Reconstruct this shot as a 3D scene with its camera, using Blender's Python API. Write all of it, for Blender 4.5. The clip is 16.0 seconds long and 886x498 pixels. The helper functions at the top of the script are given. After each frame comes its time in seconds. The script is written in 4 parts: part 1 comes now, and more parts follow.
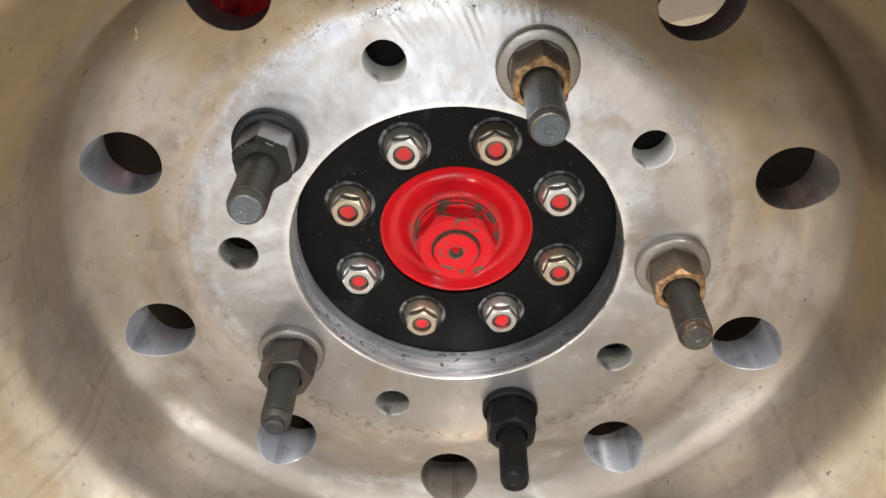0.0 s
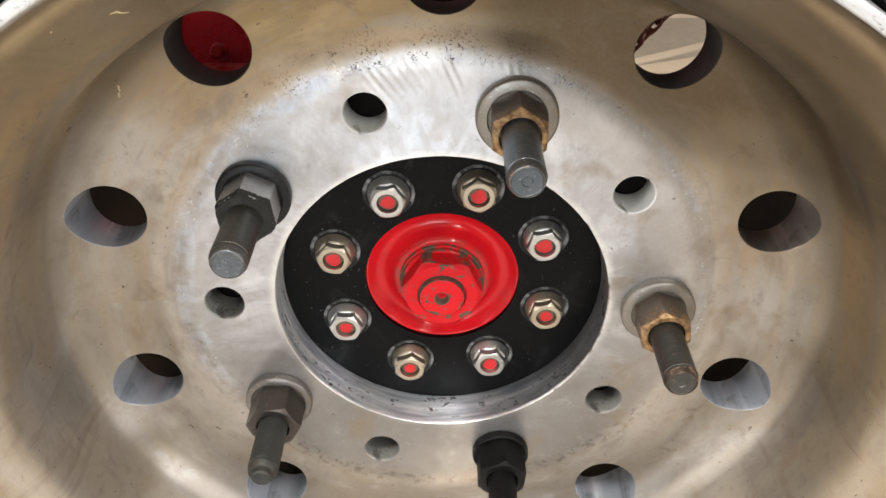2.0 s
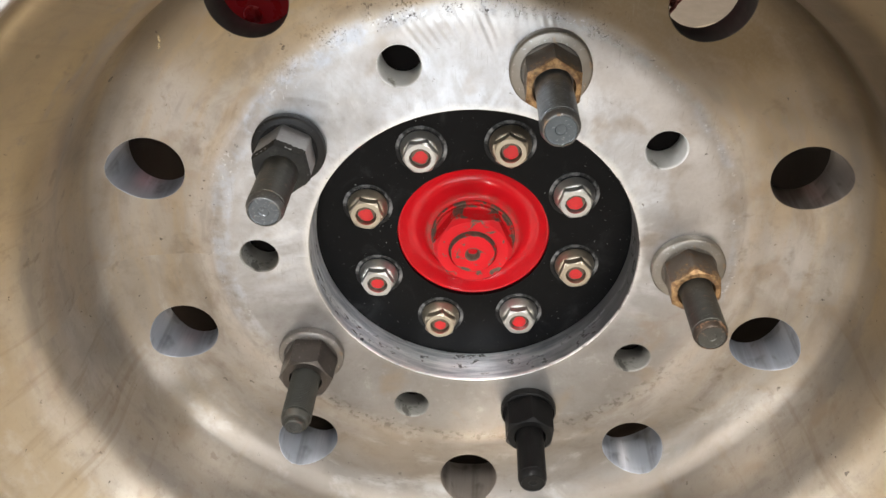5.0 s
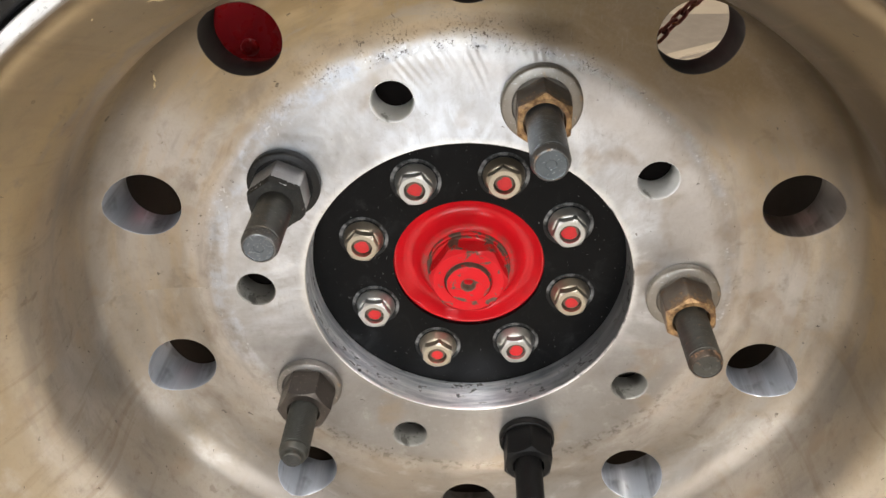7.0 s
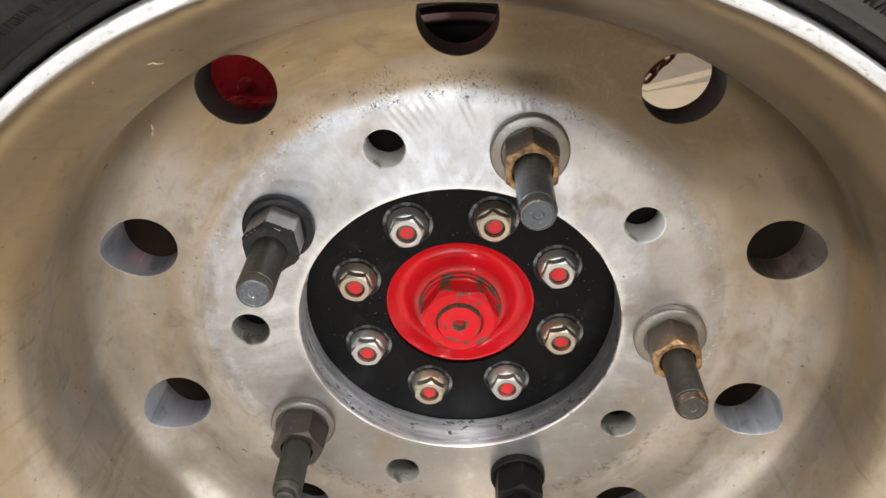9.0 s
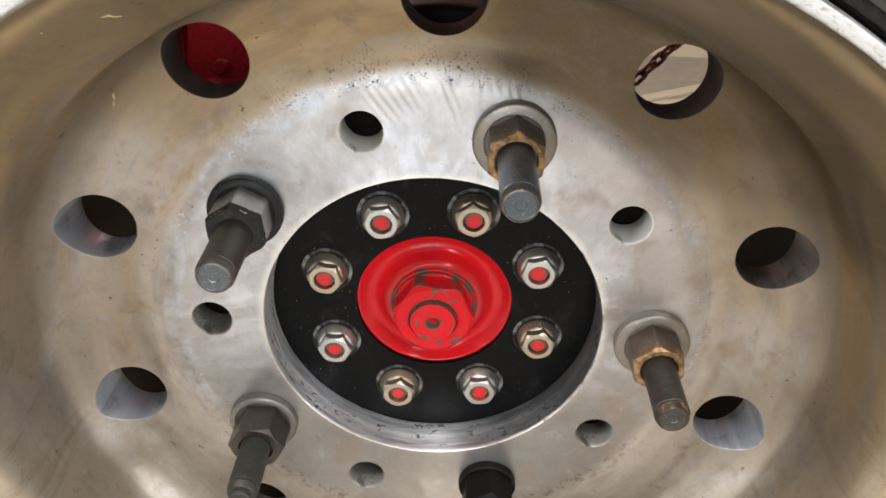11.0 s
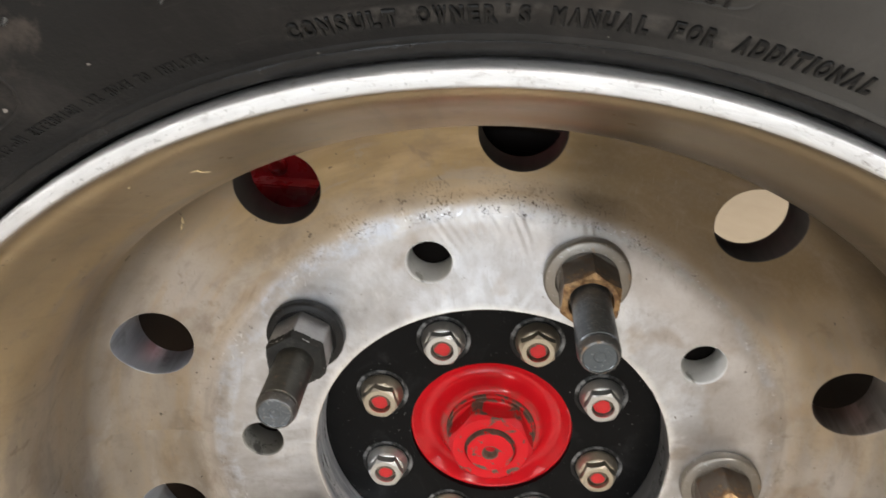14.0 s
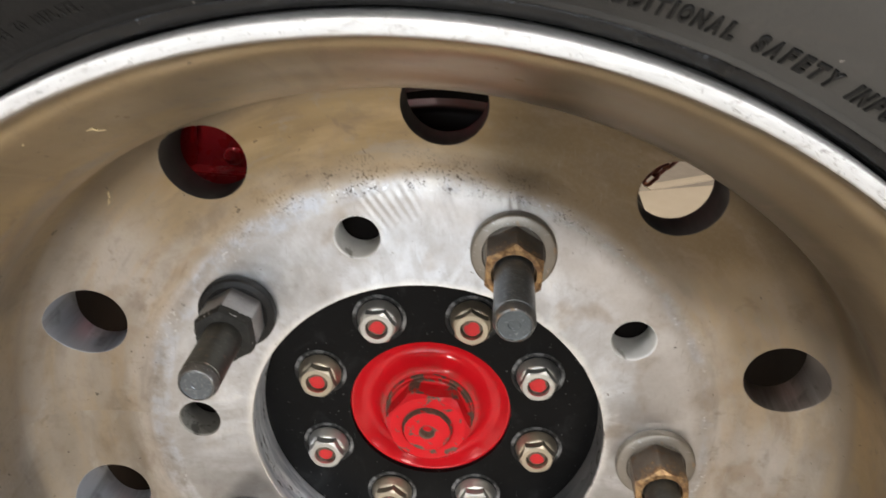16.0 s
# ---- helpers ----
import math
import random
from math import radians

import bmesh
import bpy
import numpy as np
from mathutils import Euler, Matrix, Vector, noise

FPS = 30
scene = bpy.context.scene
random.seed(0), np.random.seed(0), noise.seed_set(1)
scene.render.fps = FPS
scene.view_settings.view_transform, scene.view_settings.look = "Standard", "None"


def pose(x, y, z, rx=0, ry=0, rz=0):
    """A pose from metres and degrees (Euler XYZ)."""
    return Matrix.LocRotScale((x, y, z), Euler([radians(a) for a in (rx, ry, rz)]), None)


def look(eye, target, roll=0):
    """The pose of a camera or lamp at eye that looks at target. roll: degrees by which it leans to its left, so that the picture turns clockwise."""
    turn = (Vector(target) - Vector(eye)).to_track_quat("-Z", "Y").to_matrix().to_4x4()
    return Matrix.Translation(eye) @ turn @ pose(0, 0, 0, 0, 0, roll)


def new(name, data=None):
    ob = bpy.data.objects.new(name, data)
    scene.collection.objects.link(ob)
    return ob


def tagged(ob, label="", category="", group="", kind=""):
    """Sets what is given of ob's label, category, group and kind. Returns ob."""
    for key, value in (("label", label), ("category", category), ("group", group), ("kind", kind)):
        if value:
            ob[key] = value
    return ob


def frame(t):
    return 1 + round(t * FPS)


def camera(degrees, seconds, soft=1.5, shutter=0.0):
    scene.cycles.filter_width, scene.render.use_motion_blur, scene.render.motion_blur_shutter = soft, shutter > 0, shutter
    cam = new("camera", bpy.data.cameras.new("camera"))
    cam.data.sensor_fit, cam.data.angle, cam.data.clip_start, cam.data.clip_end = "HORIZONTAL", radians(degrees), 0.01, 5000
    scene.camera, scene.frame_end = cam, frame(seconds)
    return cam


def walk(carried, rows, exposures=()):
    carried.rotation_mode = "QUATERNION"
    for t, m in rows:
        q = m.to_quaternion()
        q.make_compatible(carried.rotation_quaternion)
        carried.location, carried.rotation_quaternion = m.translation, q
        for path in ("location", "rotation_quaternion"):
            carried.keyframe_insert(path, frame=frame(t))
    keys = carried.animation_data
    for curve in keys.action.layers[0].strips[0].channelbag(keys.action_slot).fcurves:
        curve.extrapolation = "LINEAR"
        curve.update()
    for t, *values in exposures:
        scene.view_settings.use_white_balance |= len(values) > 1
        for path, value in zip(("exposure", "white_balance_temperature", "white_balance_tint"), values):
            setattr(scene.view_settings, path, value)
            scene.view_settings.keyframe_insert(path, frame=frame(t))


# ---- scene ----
cam = camera(55.84, 16.0, shutter=0.35)
# seconds, x, y, z, yaw, pitch, roll
ROWS = [
    (0, -0.0076, -0.4427, 0.8437, 0.843, -35.540, -0.979),
    (0.5, -0.0012, -0.4381, 0.8472, 0.209, -35.312, -0.657),
    (1, 0.0026, -0.4379, 0.8482, -0.030, -34.959, -0.225),
    (1.5, 0.0042, -0.4354, 0.8529, -0.119, -34.389, 0.000),
    (2, 0.0028, -0.4364, 0.8556, 0.436, -33.742, -0.226),
    (2.5, -0.0043, -0.4423, 0.8592, 1.570, -33.806, -0.230),
    (3, -0.0046, -0.4445, 0.8545, 2.069, -34.230, 0.001),
    (3.5, -0.0026, -0.4451, 0.8497, 2.017, -34.717, -0.021),
    (4, -0.0032, -0.4494, 0.8443, 2.035, -35.054, -0.047),
    (6.3, 0.0021, -0.4514, 0.8476, 2.127, -34.312, 0.939),
    (6.5, 0.0019, -0.4466, 0.8569, 2.049, -34.092, 0.986),
    (7, 0.0041, -0.4492, 0.8528, 1.938, -33.654, 0.993),
    (7.5, 0.0058, -0.4451, 0.8526, 1.694, -33.144, 0.740),
    (8, 0.0040, -0.4477, 0.8584, 1.910, -32.568, 0.561),
    (8.5, 0.0069, -0.4479, 0.8539, 1.808, -32.461, 0.855),
    (8.7, 0.0082, -0.4510, 0.8705, 1.725, -32.395, 0.988),
    (10.8, 0.0049, -0.4353, 0.8561, 2.297, -31.465, -2.137),
    (11, 0.0089, -0.4324, 0.8486, 1.819, -31.732, -2.051),
    (11.5, 0.0186, -0.4196, 0.8495, 0.553, -32.077, -1.667),
    (12, 0.0121, -0.4315, 0.8575, 1.190, -32.240, -1.648),
    (12.5, 0.0002, -0.4236, 0.8559, 2.246, -31.541, -1.826),
    (13, 0.0028, -0.4201, 0.8598, 2.366, -30.553, -1.738),
    (13.5, 0.0022, -0.4029, 0.8559, 2.384, -29.844, -2.628),
    (14, -0.0182, -0.4022, 0.8754, 4.252, -27.639, -3.030),
    (14.5, -0.0231, -0.3945, 0.8736, 5.677, -25.924, -2.937),
    (15, -0.0186, -0.3916, 0.8734, 5.438, -25.451, -2.657),
    (15.5, 0.0018, -0.4094, 0.8737, 5.159, -25.925, -2.416),
    (16, 0.0214, -0.4098, 0.8606, 4.043, -26.879, -3.045),
]
EXPOSURES = [(0.0, 0.11), (1.5, 0.09), (8.5, 0.08), (11.0, -0.05), (12.5, -0.07), (13.5, -0.14), (16.0, -0.09)]
walk(cam, [(t, pose(x, y, z, 90 + pitch, roll, yaw)) for t, x, y, z, yaw, pitch, roll in ROWS], EXPOSURES)

# ---------------------------------------------------------------- world and light
HUB_Z = 0.52          # height of the axle over the floor

world = bpy.data.worlds.new("world")
scene.world = world
world.use_nodes = True
world.node_tree.nodes["Background"].inputs[0].default_value = (1.0, 0.93, 0.85, 1)
world.node_tree.nodes["Background"].inputs[1].default_value = 0.05


def area_lamp(name, at, target, sx, sy, watts, colour):
    data = bpy.data.lights.new(name, "AREA")
    data.shape, data.size, data.size_y = "RECTANGLE", sx, sy
    data.energy, data.color = watts, colour
    ob = new(name, data)
    ob.matrix_world = look(at, target)
    return ob


# unseen ceiling fittings, and unseen side and front light added to balance the wheel
# the last two are added to brighten the floor and red frame behind
LAMPS = [(-0.35, -1.0, 198), (1.4, -3.3, 80), (1.0, 1.9, 31), (-1.3, 0.4, 6)]
for lx, ly, watts in LAMPS:
    area_lamp("ceiling_lamp_light", (lx, ly, 3.33), (lx, ly, 0), 0.26, 1.5, watts, (1.0, 0.98, 0.95) if ly < 0 else (1.0, 0.88, 0.74))
# side and front lamps added out of view, set by the tones they give
area_lamp("unseen_side_light", (-4.46, -1.8, 2.1), (0.0, -0.4, 0.6), 2.6, 1.6, 222, (1.0, 0.97, 0.955))
area_lamp("unseen_side_light", (4.46, -1.8, 2.1), (0.0, -0.4, 0.6), 2.6, 1.6, 215, (0.95, 0.965, 1.0))
area_lamp("unseen_front_light", (-0.7, -5.15, 1.5), (0.0, 0.0, 0.8), 2.4, 2.4, 108, (0.86, 0.93, 1.0))


# ---------------------------------------------------------------- materials
class Nodes:
    """A small hand for wiring node materials."""

    def __init__(self, name):
        self.mat = bpy.data.materials.new(name)
        self.mat.use_nodes = True
        self.tree = self.mat.node_tree
        self.bsdf = self.tree.nodes["Principled BSDF"]
        self.coord = self.tree.nodes.new("ShaderNodeTexCoord").outputs["Object"]

    def put(self, socket, value):
        if isinstance(value, bpy.types.NodeSocket):
            self.tree.links.new(value, socket)
        elif isinstance(value, tuple) and len(value) == 3 and socket.type == "RGBA":
            socket.default_value = (*value, 1)
        else:
            socket.default_value = value

    def math(self, op, a, b=0.0, c=0.0, clamp=False):
        n = self.tree.nodes.new("ShaderNodeMath")
        n.operation, n.use_clamp = op, clamp
        for s, v in zip(n.inputs, (a, b, c)):
            self.put(s, v)
        return n.outputs[0]

    def noise(self, scale, detail=4.0, rough=0.55, vector=None, distort=0.0):
        n = self.tree.nodes.new("ShaderNodeTexNoise")
        self.put(n.inputs["Vector"], vector or self.coord)
        n.inputs["Scale"].default_value, n.inputs["Detail"].default_value = scale, detail
        n.inputs["Roughness"].default_value, n.inputs["Distortion"].default_value = rough, distort
        return n.outputs[0]

    def cells(self, scale, vector=None):
        n = self.tree.nodes.new("ShaderNodeTexVoronoi")
        self.put(n.inputs["Vector"], vector or self.coord)
        n.inputs["Scale"].default_value = scale
        return n.outputs["Distance"]

    def ramp(self, value, lo, hi, a=0.0, b=1.0):
        n = self.tree.nodes.new("ShaderNodeMapRange")
        n.interpolation_type, n.clamp = "SMOOTHSTEP", True
        for s, v in zip(n.inputs, (value, lo, hi, a, b)):
            self.put(s, v)
        return n.outputs[0]

    def mix(self, f, a, b):
        n = self.tree.nodes.new("ShaderNodeMix")
        n.data_type = "RGBA"
        self.put(n.inputs[0], f)
        self.put(n.inputs[6], a)
        self.put(n.inputs[7], b)
        return n.outputs[2]

    def combine(self, x, y, z):
        n = self.tree.nodes.new("ShaderNodeCombineXYZ")
        for s, v in zip(n.inputs, (x, y, z)):
            self.put(s, v)
        return n.outputs[0]

    def xyz(self):
        n = self.tree.nodes.new("ShaderNodeSeparateXYZ")
        self.put(n.inputs[0], self.coord)
        return n.outputs

    def random(self):
        return self.tree.nodes.new("ShaderNodeObjectInfo").outputs["Random"]

    def bump(self, height, strength=0.3, distance=0.001, normal=None):
        n = self.tree.nodes.new("ShaderNodeBump")
        n.inputs["Strength"].default_value, n.inputs["Distance"].default_value = strength, distance
        self.put(n.inputs["Height"], height)
        if normal:
            self.put(n.inputs["Normal"], normal)
        return n.outputs[0]

    def around(self):
        t = self.tree.nodes.new("ShaderNodeTangent")
        t.direction_type, t.axis = "RADIAL", "Y"
        return t.outputs[0]

    def done(self, colour, rough, metal=0.0, normal=None, **more):
        self.put(self.bsdf.inputs["Base Color"], colour)
        self.put(self.bsdf.inputs["Roughness"], rough)
        self.put(self.bsdf.inputs["Metallic"], metal)
        if normal:
            self.put(self.bsdf.inputs["Normal"], normal)
        for key, value in more.items():
            self.put(self.bsdf.inputs[key.replace("_", " ")], value)
        return self.mat


def aluminium_material():
    """Cast and machined wheel alloy: a pale ground ring round the bore, tarnish further out, pitting above the ring."""
    n = Nodes("wheel_aluminium")
    x, y, z = n.xyz()
    r = n.math("SQRT", n.math("ADD", n.math("MULTIPLY", x, x), n.math("MULTIPLY", z, z)))
    ang = n.math("ARCTAN2", z, x)
    front = n.ramp(y, 0.006, 0.004)
    wob = n.math("MULTIPLY_ADD", n.noise(26, 4), 0.008, -0.004)
    rw = n.math("ADD", r, wob)
    ring = n.math("MULTIPLY", n.ramp(rw, 0.1815, 0.1600), front)
    lip = n.math("MULTIPLY", n.ramp(y, -0.1475, -0.1500), n.ramp(r, 0.279, 0.2805))
    big = n.noise(7, 5, 0.6)
    fine = n.noise(90, 6, 0.65)
    # long marks running round the wheel from turning
    turn = n.noise(1.0, 3, 0.6, n.combine(n.math("MULTIPLY", r, 900), n.math("MULTIPLY", ang, 2.5), n.math("MULTIPLY", y, 900)))
    tarnish = n.mix(big, (0.50, 0.458, 0.41), (0.64, 0.612, 0.585))
    tarnish = n.mix(n.math("MULTIPLY", n.ramp(n.noise(5, 4, 0.55, distort=0.5), 0.42, 0.66), 0.75), tarnish, (0.36, 0.295, 0.215))
    # golden tone towards the top, painted for the warm floor reflected up there
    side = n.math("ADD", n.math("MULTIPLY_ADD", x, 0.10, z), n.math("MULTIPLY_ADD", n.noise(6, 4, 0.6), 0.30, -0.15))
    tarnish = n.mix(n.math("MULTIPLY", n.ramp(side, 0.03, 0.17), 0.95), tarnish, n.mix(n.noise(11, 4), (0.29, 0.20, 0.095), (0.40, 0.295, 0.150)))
    # upper right patch darkened in colour for the dark brown it reflects
    dark_reflection = n.math("MULTIPLY", n.ramp(n.math("MULTIPLY_ADD", n.noise(7, 3), 0.12, x), 0.03, 0.10), n.ramp(n.math("MULTIPLY_ADD", n.noise(8, 3), 0.12, z), 0.13, 0.20))
    # the barrel's gold stands in for light bounced between barrel and disc
    tarnish = n.mix(n.math("MULTIPLY", n.ramp(r, 0.240, 0.250), 0.85), tarnish, n.mix(n.ramp(side, -0.10, 0.12), n.mix(n.noise(8, 4), (0.48, 0.415, 0.325), (0.62, 0.57, 0.49)), n.mix(n.noise(8, 4), (0.46, 0.335, 0.165), (0.62, 0.49, 0.285))))
    # the cove's colour is darkened here to subdue its highlight
    cove = n.math("MULTIPLY", n.ramp(r, 0.218, 0.232), n.ramp(r, 0.2462, 0.2440))
    tarnish = n.mix(n.math("MULTIPLY", cove, n.math("MULTIPLY_ADD", big, 0.5, 0.25)), tarnish, (0.34, 0.30, 0.25))
    tarnish = n.mix(n.ramp(fine, 0.55, 0.8), tarnish, (0.34, 0.295, 0.24))
    patchy = n.noise(22, 4, 0.5, distort=0.5)
    pale = n.mix(patchy, (0.60, 0.625, 0.67), (0.90, 0.94, 1.0))
    pale = n.mix(n.math("MULTIPLY", n.ramp(n.noise(13, 4, 0.6), 0.44, 0.64), 0.7), pale, (0.45, 0.435, 0.42))
    # soft dull and pale rays across the ring
    fan = n.noise(1.0, 4, 0.6, n.combine(n.math("MULTIPLY", ang, 8.0), n.math("MULTIPLY", r, 28.0), 2.0), 0.6)
    pale = n.mix(n.ramp(fan, 0.60, 0.36, 0.0, 0.55), pale, (0.49, 0.49, 0.495))
    pale = n.mix(n.ramp(fan, 0.56, 0.70, 0.0, 0.4), pale, (0.94, 0.96, 0.98))
    rub = n.noise(1.0, 3, 0.6, n.combine(n.math("MULTIPLY", n.math("MULTIPLY_ADD", x, 0.8, z), 40.0), n.math("MULTIPLY", n.math("MULTIPLY_ADD", z, -0.8, x), 420.0), 0.0), 0.4)
    pale = n.mix(n.ramp(rub, 0.60, 0.80, 0.0, 0.18), pale, (0.98, 0.99, 1.0))
    # pale band painted where the bore's polished edge catches the light
    rimmed = n.ramp(n.math("MULTIPLY_ADD", n.noise(30, 4, 0.65), 0.010, r), 0.1195, 0.1140)
    pale = n.mix(n.math("MULTIPLY", rimmed, 0.8), pale, (0.98, 0.99, 1.0))
    tarnish = n.mix(0.20, tarnish, (0.09, 0.075, 0.06))
    # the ring dulls to warm grey outwards, most on the right and low, and the disc beside it is still half clean
    dull = n.math("MULTIPLY", n.ramp(n.math("MULTIPLY_ADD", x, 0.10, n.math("MULTIPLY_ADD", n.noise(17, 4, 0.6, distort=0.4), 0.03, rw)), 0.150, 0.176), 0.70)
    pale = n.mix(dull, pale, n.mix(patchy, (0.50, 0.47, 0.445), (0.66, 0.635, 0.615)))
    # the ring's lower half: brown dirt, and the dim floor's reflection painted in
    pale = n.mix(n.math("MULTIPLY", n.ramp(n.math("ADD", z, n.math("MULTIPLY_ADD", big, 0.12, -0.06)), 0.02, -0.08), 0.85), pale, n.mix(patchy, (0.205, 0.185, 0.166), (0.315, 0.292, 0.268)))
    fade = n.ramp(n.math("MULTIPLY_ADD", n.noise(12, 4, 0.6), 0.03, rw), 0.216, 0.186)
    tarnish = n.mix(n.math("MULTIPLY", fade, 0.62), tarnish, (0.56, 0.515, 0.465))
    col = n.mix(ring, tarnish, pale)
    col = n.mix(lip, col, (0.62, 0.61, 0.59))
    # bluish-white band at the ring's outer border, strongest on the left, faint below
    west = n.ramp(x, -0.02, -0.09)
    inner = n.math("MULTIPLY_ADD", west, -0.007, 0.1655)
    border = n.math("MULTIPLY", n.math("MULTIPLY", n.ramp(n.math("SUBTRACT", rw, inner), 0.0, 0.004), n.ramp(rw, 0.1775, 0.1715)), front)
    border_white = n.math("MULTIPLY", border, n.math("MULTIPLY", n.ramp(z, -0.10, -0.02, 0.12, 1.0), n.ramp(n.noise(55, 5, 0.7), 0.40, 0.62)))
    col = n.mix(n.math("MULTIPLY", border_white, n.math("MULTIPLY_ADD", west, 0.25, 0.40)), col, (0.76, 0.81, 0.90))
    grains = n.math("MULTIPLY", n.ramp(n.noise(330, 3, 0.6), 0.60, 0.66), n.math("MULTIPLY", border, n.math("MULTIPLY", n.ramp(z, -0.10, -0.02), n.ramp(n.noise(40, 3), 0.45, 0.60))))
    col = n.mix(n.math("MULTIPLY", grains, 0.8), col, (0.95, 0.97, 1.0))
    # pits and dark specks above the ring
    arc = n.math("MULTIPLY", n.ramp(ang, 0.95, 1.2), n.ramp(ang, 2.45, 2.0))
    band = n.math("MULTIPLY", n.ramp(r, 0.164, 0.170), n.ramp(r, 0.196, 0.175))
    speck = n.ramp(n.noise(620, 4, 0.65), 0.555, 0.60)
    patch = n.ramp(n.noise(60, 3, 0.6), 0.42, 0.58)
    pits = n.math("MULTIPLY", n.math("MULTIPLY", arc, band), n.math("MULTIPLY", speck, patch))
    far = n.math("MULTIPLY", n.ramp(n.noise(120, 2, 0.5), 0.735, 0.77), n.ramp(r, 0.165, 0.175))
    dents = n.math("MULTIPLY", pits, front)
    under = n.math("MULTIPLY", n.math("MULTIPLY", n.ramp(ang, -2.9, -2.2), n.ramp(ang, -0.35, -0.75)), n.math("MULTIPLY", n.ramp(r, 0.163, 0.168), n.ramp(r, 0.180, 0.173)))
    scab = n.math("MULTIPLY", n.math("MULTIPLY", under, front), n.ramp(n.noise(150, 5, 0.7), 0.50, 0.60))
    col = n.mix(n.math("MULTIPLY", scab, 0.6), col, (0.13, 0.11, 0.09))
    pits = n.math("MAXIMUM", n.math("MULTIPLY", pits, front), n.math("MULTIPLY", far, 0.8))
    col = n.mix(n.math("MULTIPLY", pits, 0.85), col, (0.07, 0.06, 0.055))
    # brown finger and water stains
    stain = n.math("MULTIPLY", n.ramp(n.noise(28, 3, 0.5, distort=0.4), 0.56, 0.72), 0.50)
    col = n.mix(stain, col, (0.34, 0.26, 0.18))
    outer = n.math("SUBTRACT", 1.0, ring)
    # gold and grey streaks painted for reflected bands, gold strongest towards the top
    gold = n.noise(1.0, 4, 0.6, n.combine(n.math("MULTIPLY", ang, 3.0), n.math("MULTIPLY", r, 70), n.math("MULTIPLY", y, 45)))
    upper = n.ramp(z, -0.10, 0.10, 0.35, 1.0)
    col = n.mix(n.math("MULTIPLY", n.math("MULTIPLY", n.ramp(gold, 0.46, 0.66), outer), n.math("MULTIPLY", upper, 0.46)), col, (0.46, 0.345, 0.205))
    col = n.mix(n.math("MULTIPLY", n.math("MULTIPLY", n.ramp(gold, 0.44, 0.34), outer), 0.40), col, (0.30, 0.275, 0.25))
    smudge = n.math("MULTIPLY", n.ramp(n.noise(48, 4, 0.6, distort=0.3), 0.64, 0.72), outer)
    col = n.mix(n.math("MULTIPLY", smudge, 0.45), col, (0.20, 0.16, 0.12))
    col = n.mix(n.math("MULTIPLY", n.math("MULTIPLY", dark_reflection, outer), 0.85), col, (0.095, 0.070, 0.041))
    # lower disc: brown dirt, darkened further for the dim floor it mirrors
    low_dirt_dimmed = n.math("MULTIPLY", n.ramp(n.math("MULTIPLY_ADD", n.noise(9, 4), 0.10, z), -0.06, -0.15), n.math("MULTIPLY", outer, n.ramp(r, 0.250, 0.240)))
    col = n.mix(n.math("MULTIPLY", low_dirt_dimmed, 0.75), col, (0.225, 0.200, 0.178))
    edge = n.math("MULTIPLY", n.ramp(r, 0.254, 0.262), n.math("SUBTRACT", 1.0, lip))
    col = n.mix(n.math("MULTIPLY", edge, 0.65), col, n.mix(big, (0.32, 0.245, 0.145), (0.44, 0.355, 0.235)))
    # broad brown and pale blotches, drawn out round the wheel, pale ones for glare
    blotch = n.noise(1.0, 5, 0.62, n.combine(n.math("MULTIPLY", ang, 5.0), n.math("MULTIPLY", r, 55), n.math("MULTIPLY", y, 30)), 0.4)
    col = n.mix(n.math("MULTIPLY", n.math("MULTIPLY", n.ramp(blotch, 0.50, 0.72), n.math("MULTIPLY", outer, n.ramp(r, 0.246, 0.236, 0.25, 1.0))), 0.45), col, (0.20, 0.155, 0.115))
    col = n.mix(n.math("MULTIPLY", n.math("MULTIPLY", n.ramp(blotch, 0.48, 0.30), n.math("MULTIPLY", outer, n.ramp(z, 0.10, 0.0))), 0.30), col, (0.60, 0.575, 0.54))
    # dull streaks running along the barrel
    runs = n.noise(1.0, 4, 0.6, n.combine(n.math("MULTIPLY", ang, 16.0), n.math("MULTIPLY", y, 8.0), 5.0), 0.5)
    col = n.mix(n.math("MULTIPLY", n.math("MULTIPLY", n.ramp(runs, 0.54, 0.70), n.ramp(r, 0.236, 0.246)), 0.36), col, (0.25, 0.185, 0.115))
    mottle = n.noise(75, 5, 0.7)
    col = n.mix(n.math("MULTIPLY", n.ramp(mottle, 0.50, 0.72), 0.22), col, (0.17, 0.145, 0.115))
    col = n.mix(n.math("MULTIPLY", n.ramp(mottle, 0.46, 0.30), n.math("MULTIPLY", ring, 0.12)), col, (0.86, 0.85, 0.83))
    nick = n.math("MULTIPLY", n.ramp(n.noise(210, 3, 0.6, distort=0.6), 0.700, 0.735), 0.75)
    col = n.mix(nick, col, (0.06, 0.05, 0.042))
    # fine grain and hairline scratches
    hair = n.noise(1.0, 2, 0.6, n.combine(n.math("MULTIPLY", x, 900), n.math("MULTIPLY", y, 900), n.math("MULTIPLY", n.math("ADD", z, n.math("MULTIPLY", x, 0.6)), 60)))
    col = n.mix(n.math("MULTIPLY", n.ramp(hair, 0.62, 0.75), 0.22), col, (0.20, 0.18, 0.155))
    col = n.mix(n.math("MULTIPLY", n.ramp(n.noise(420, 3, 0.6), 0.42, 0.68), 0.07), col, (0.24, 0.21, 0.18))
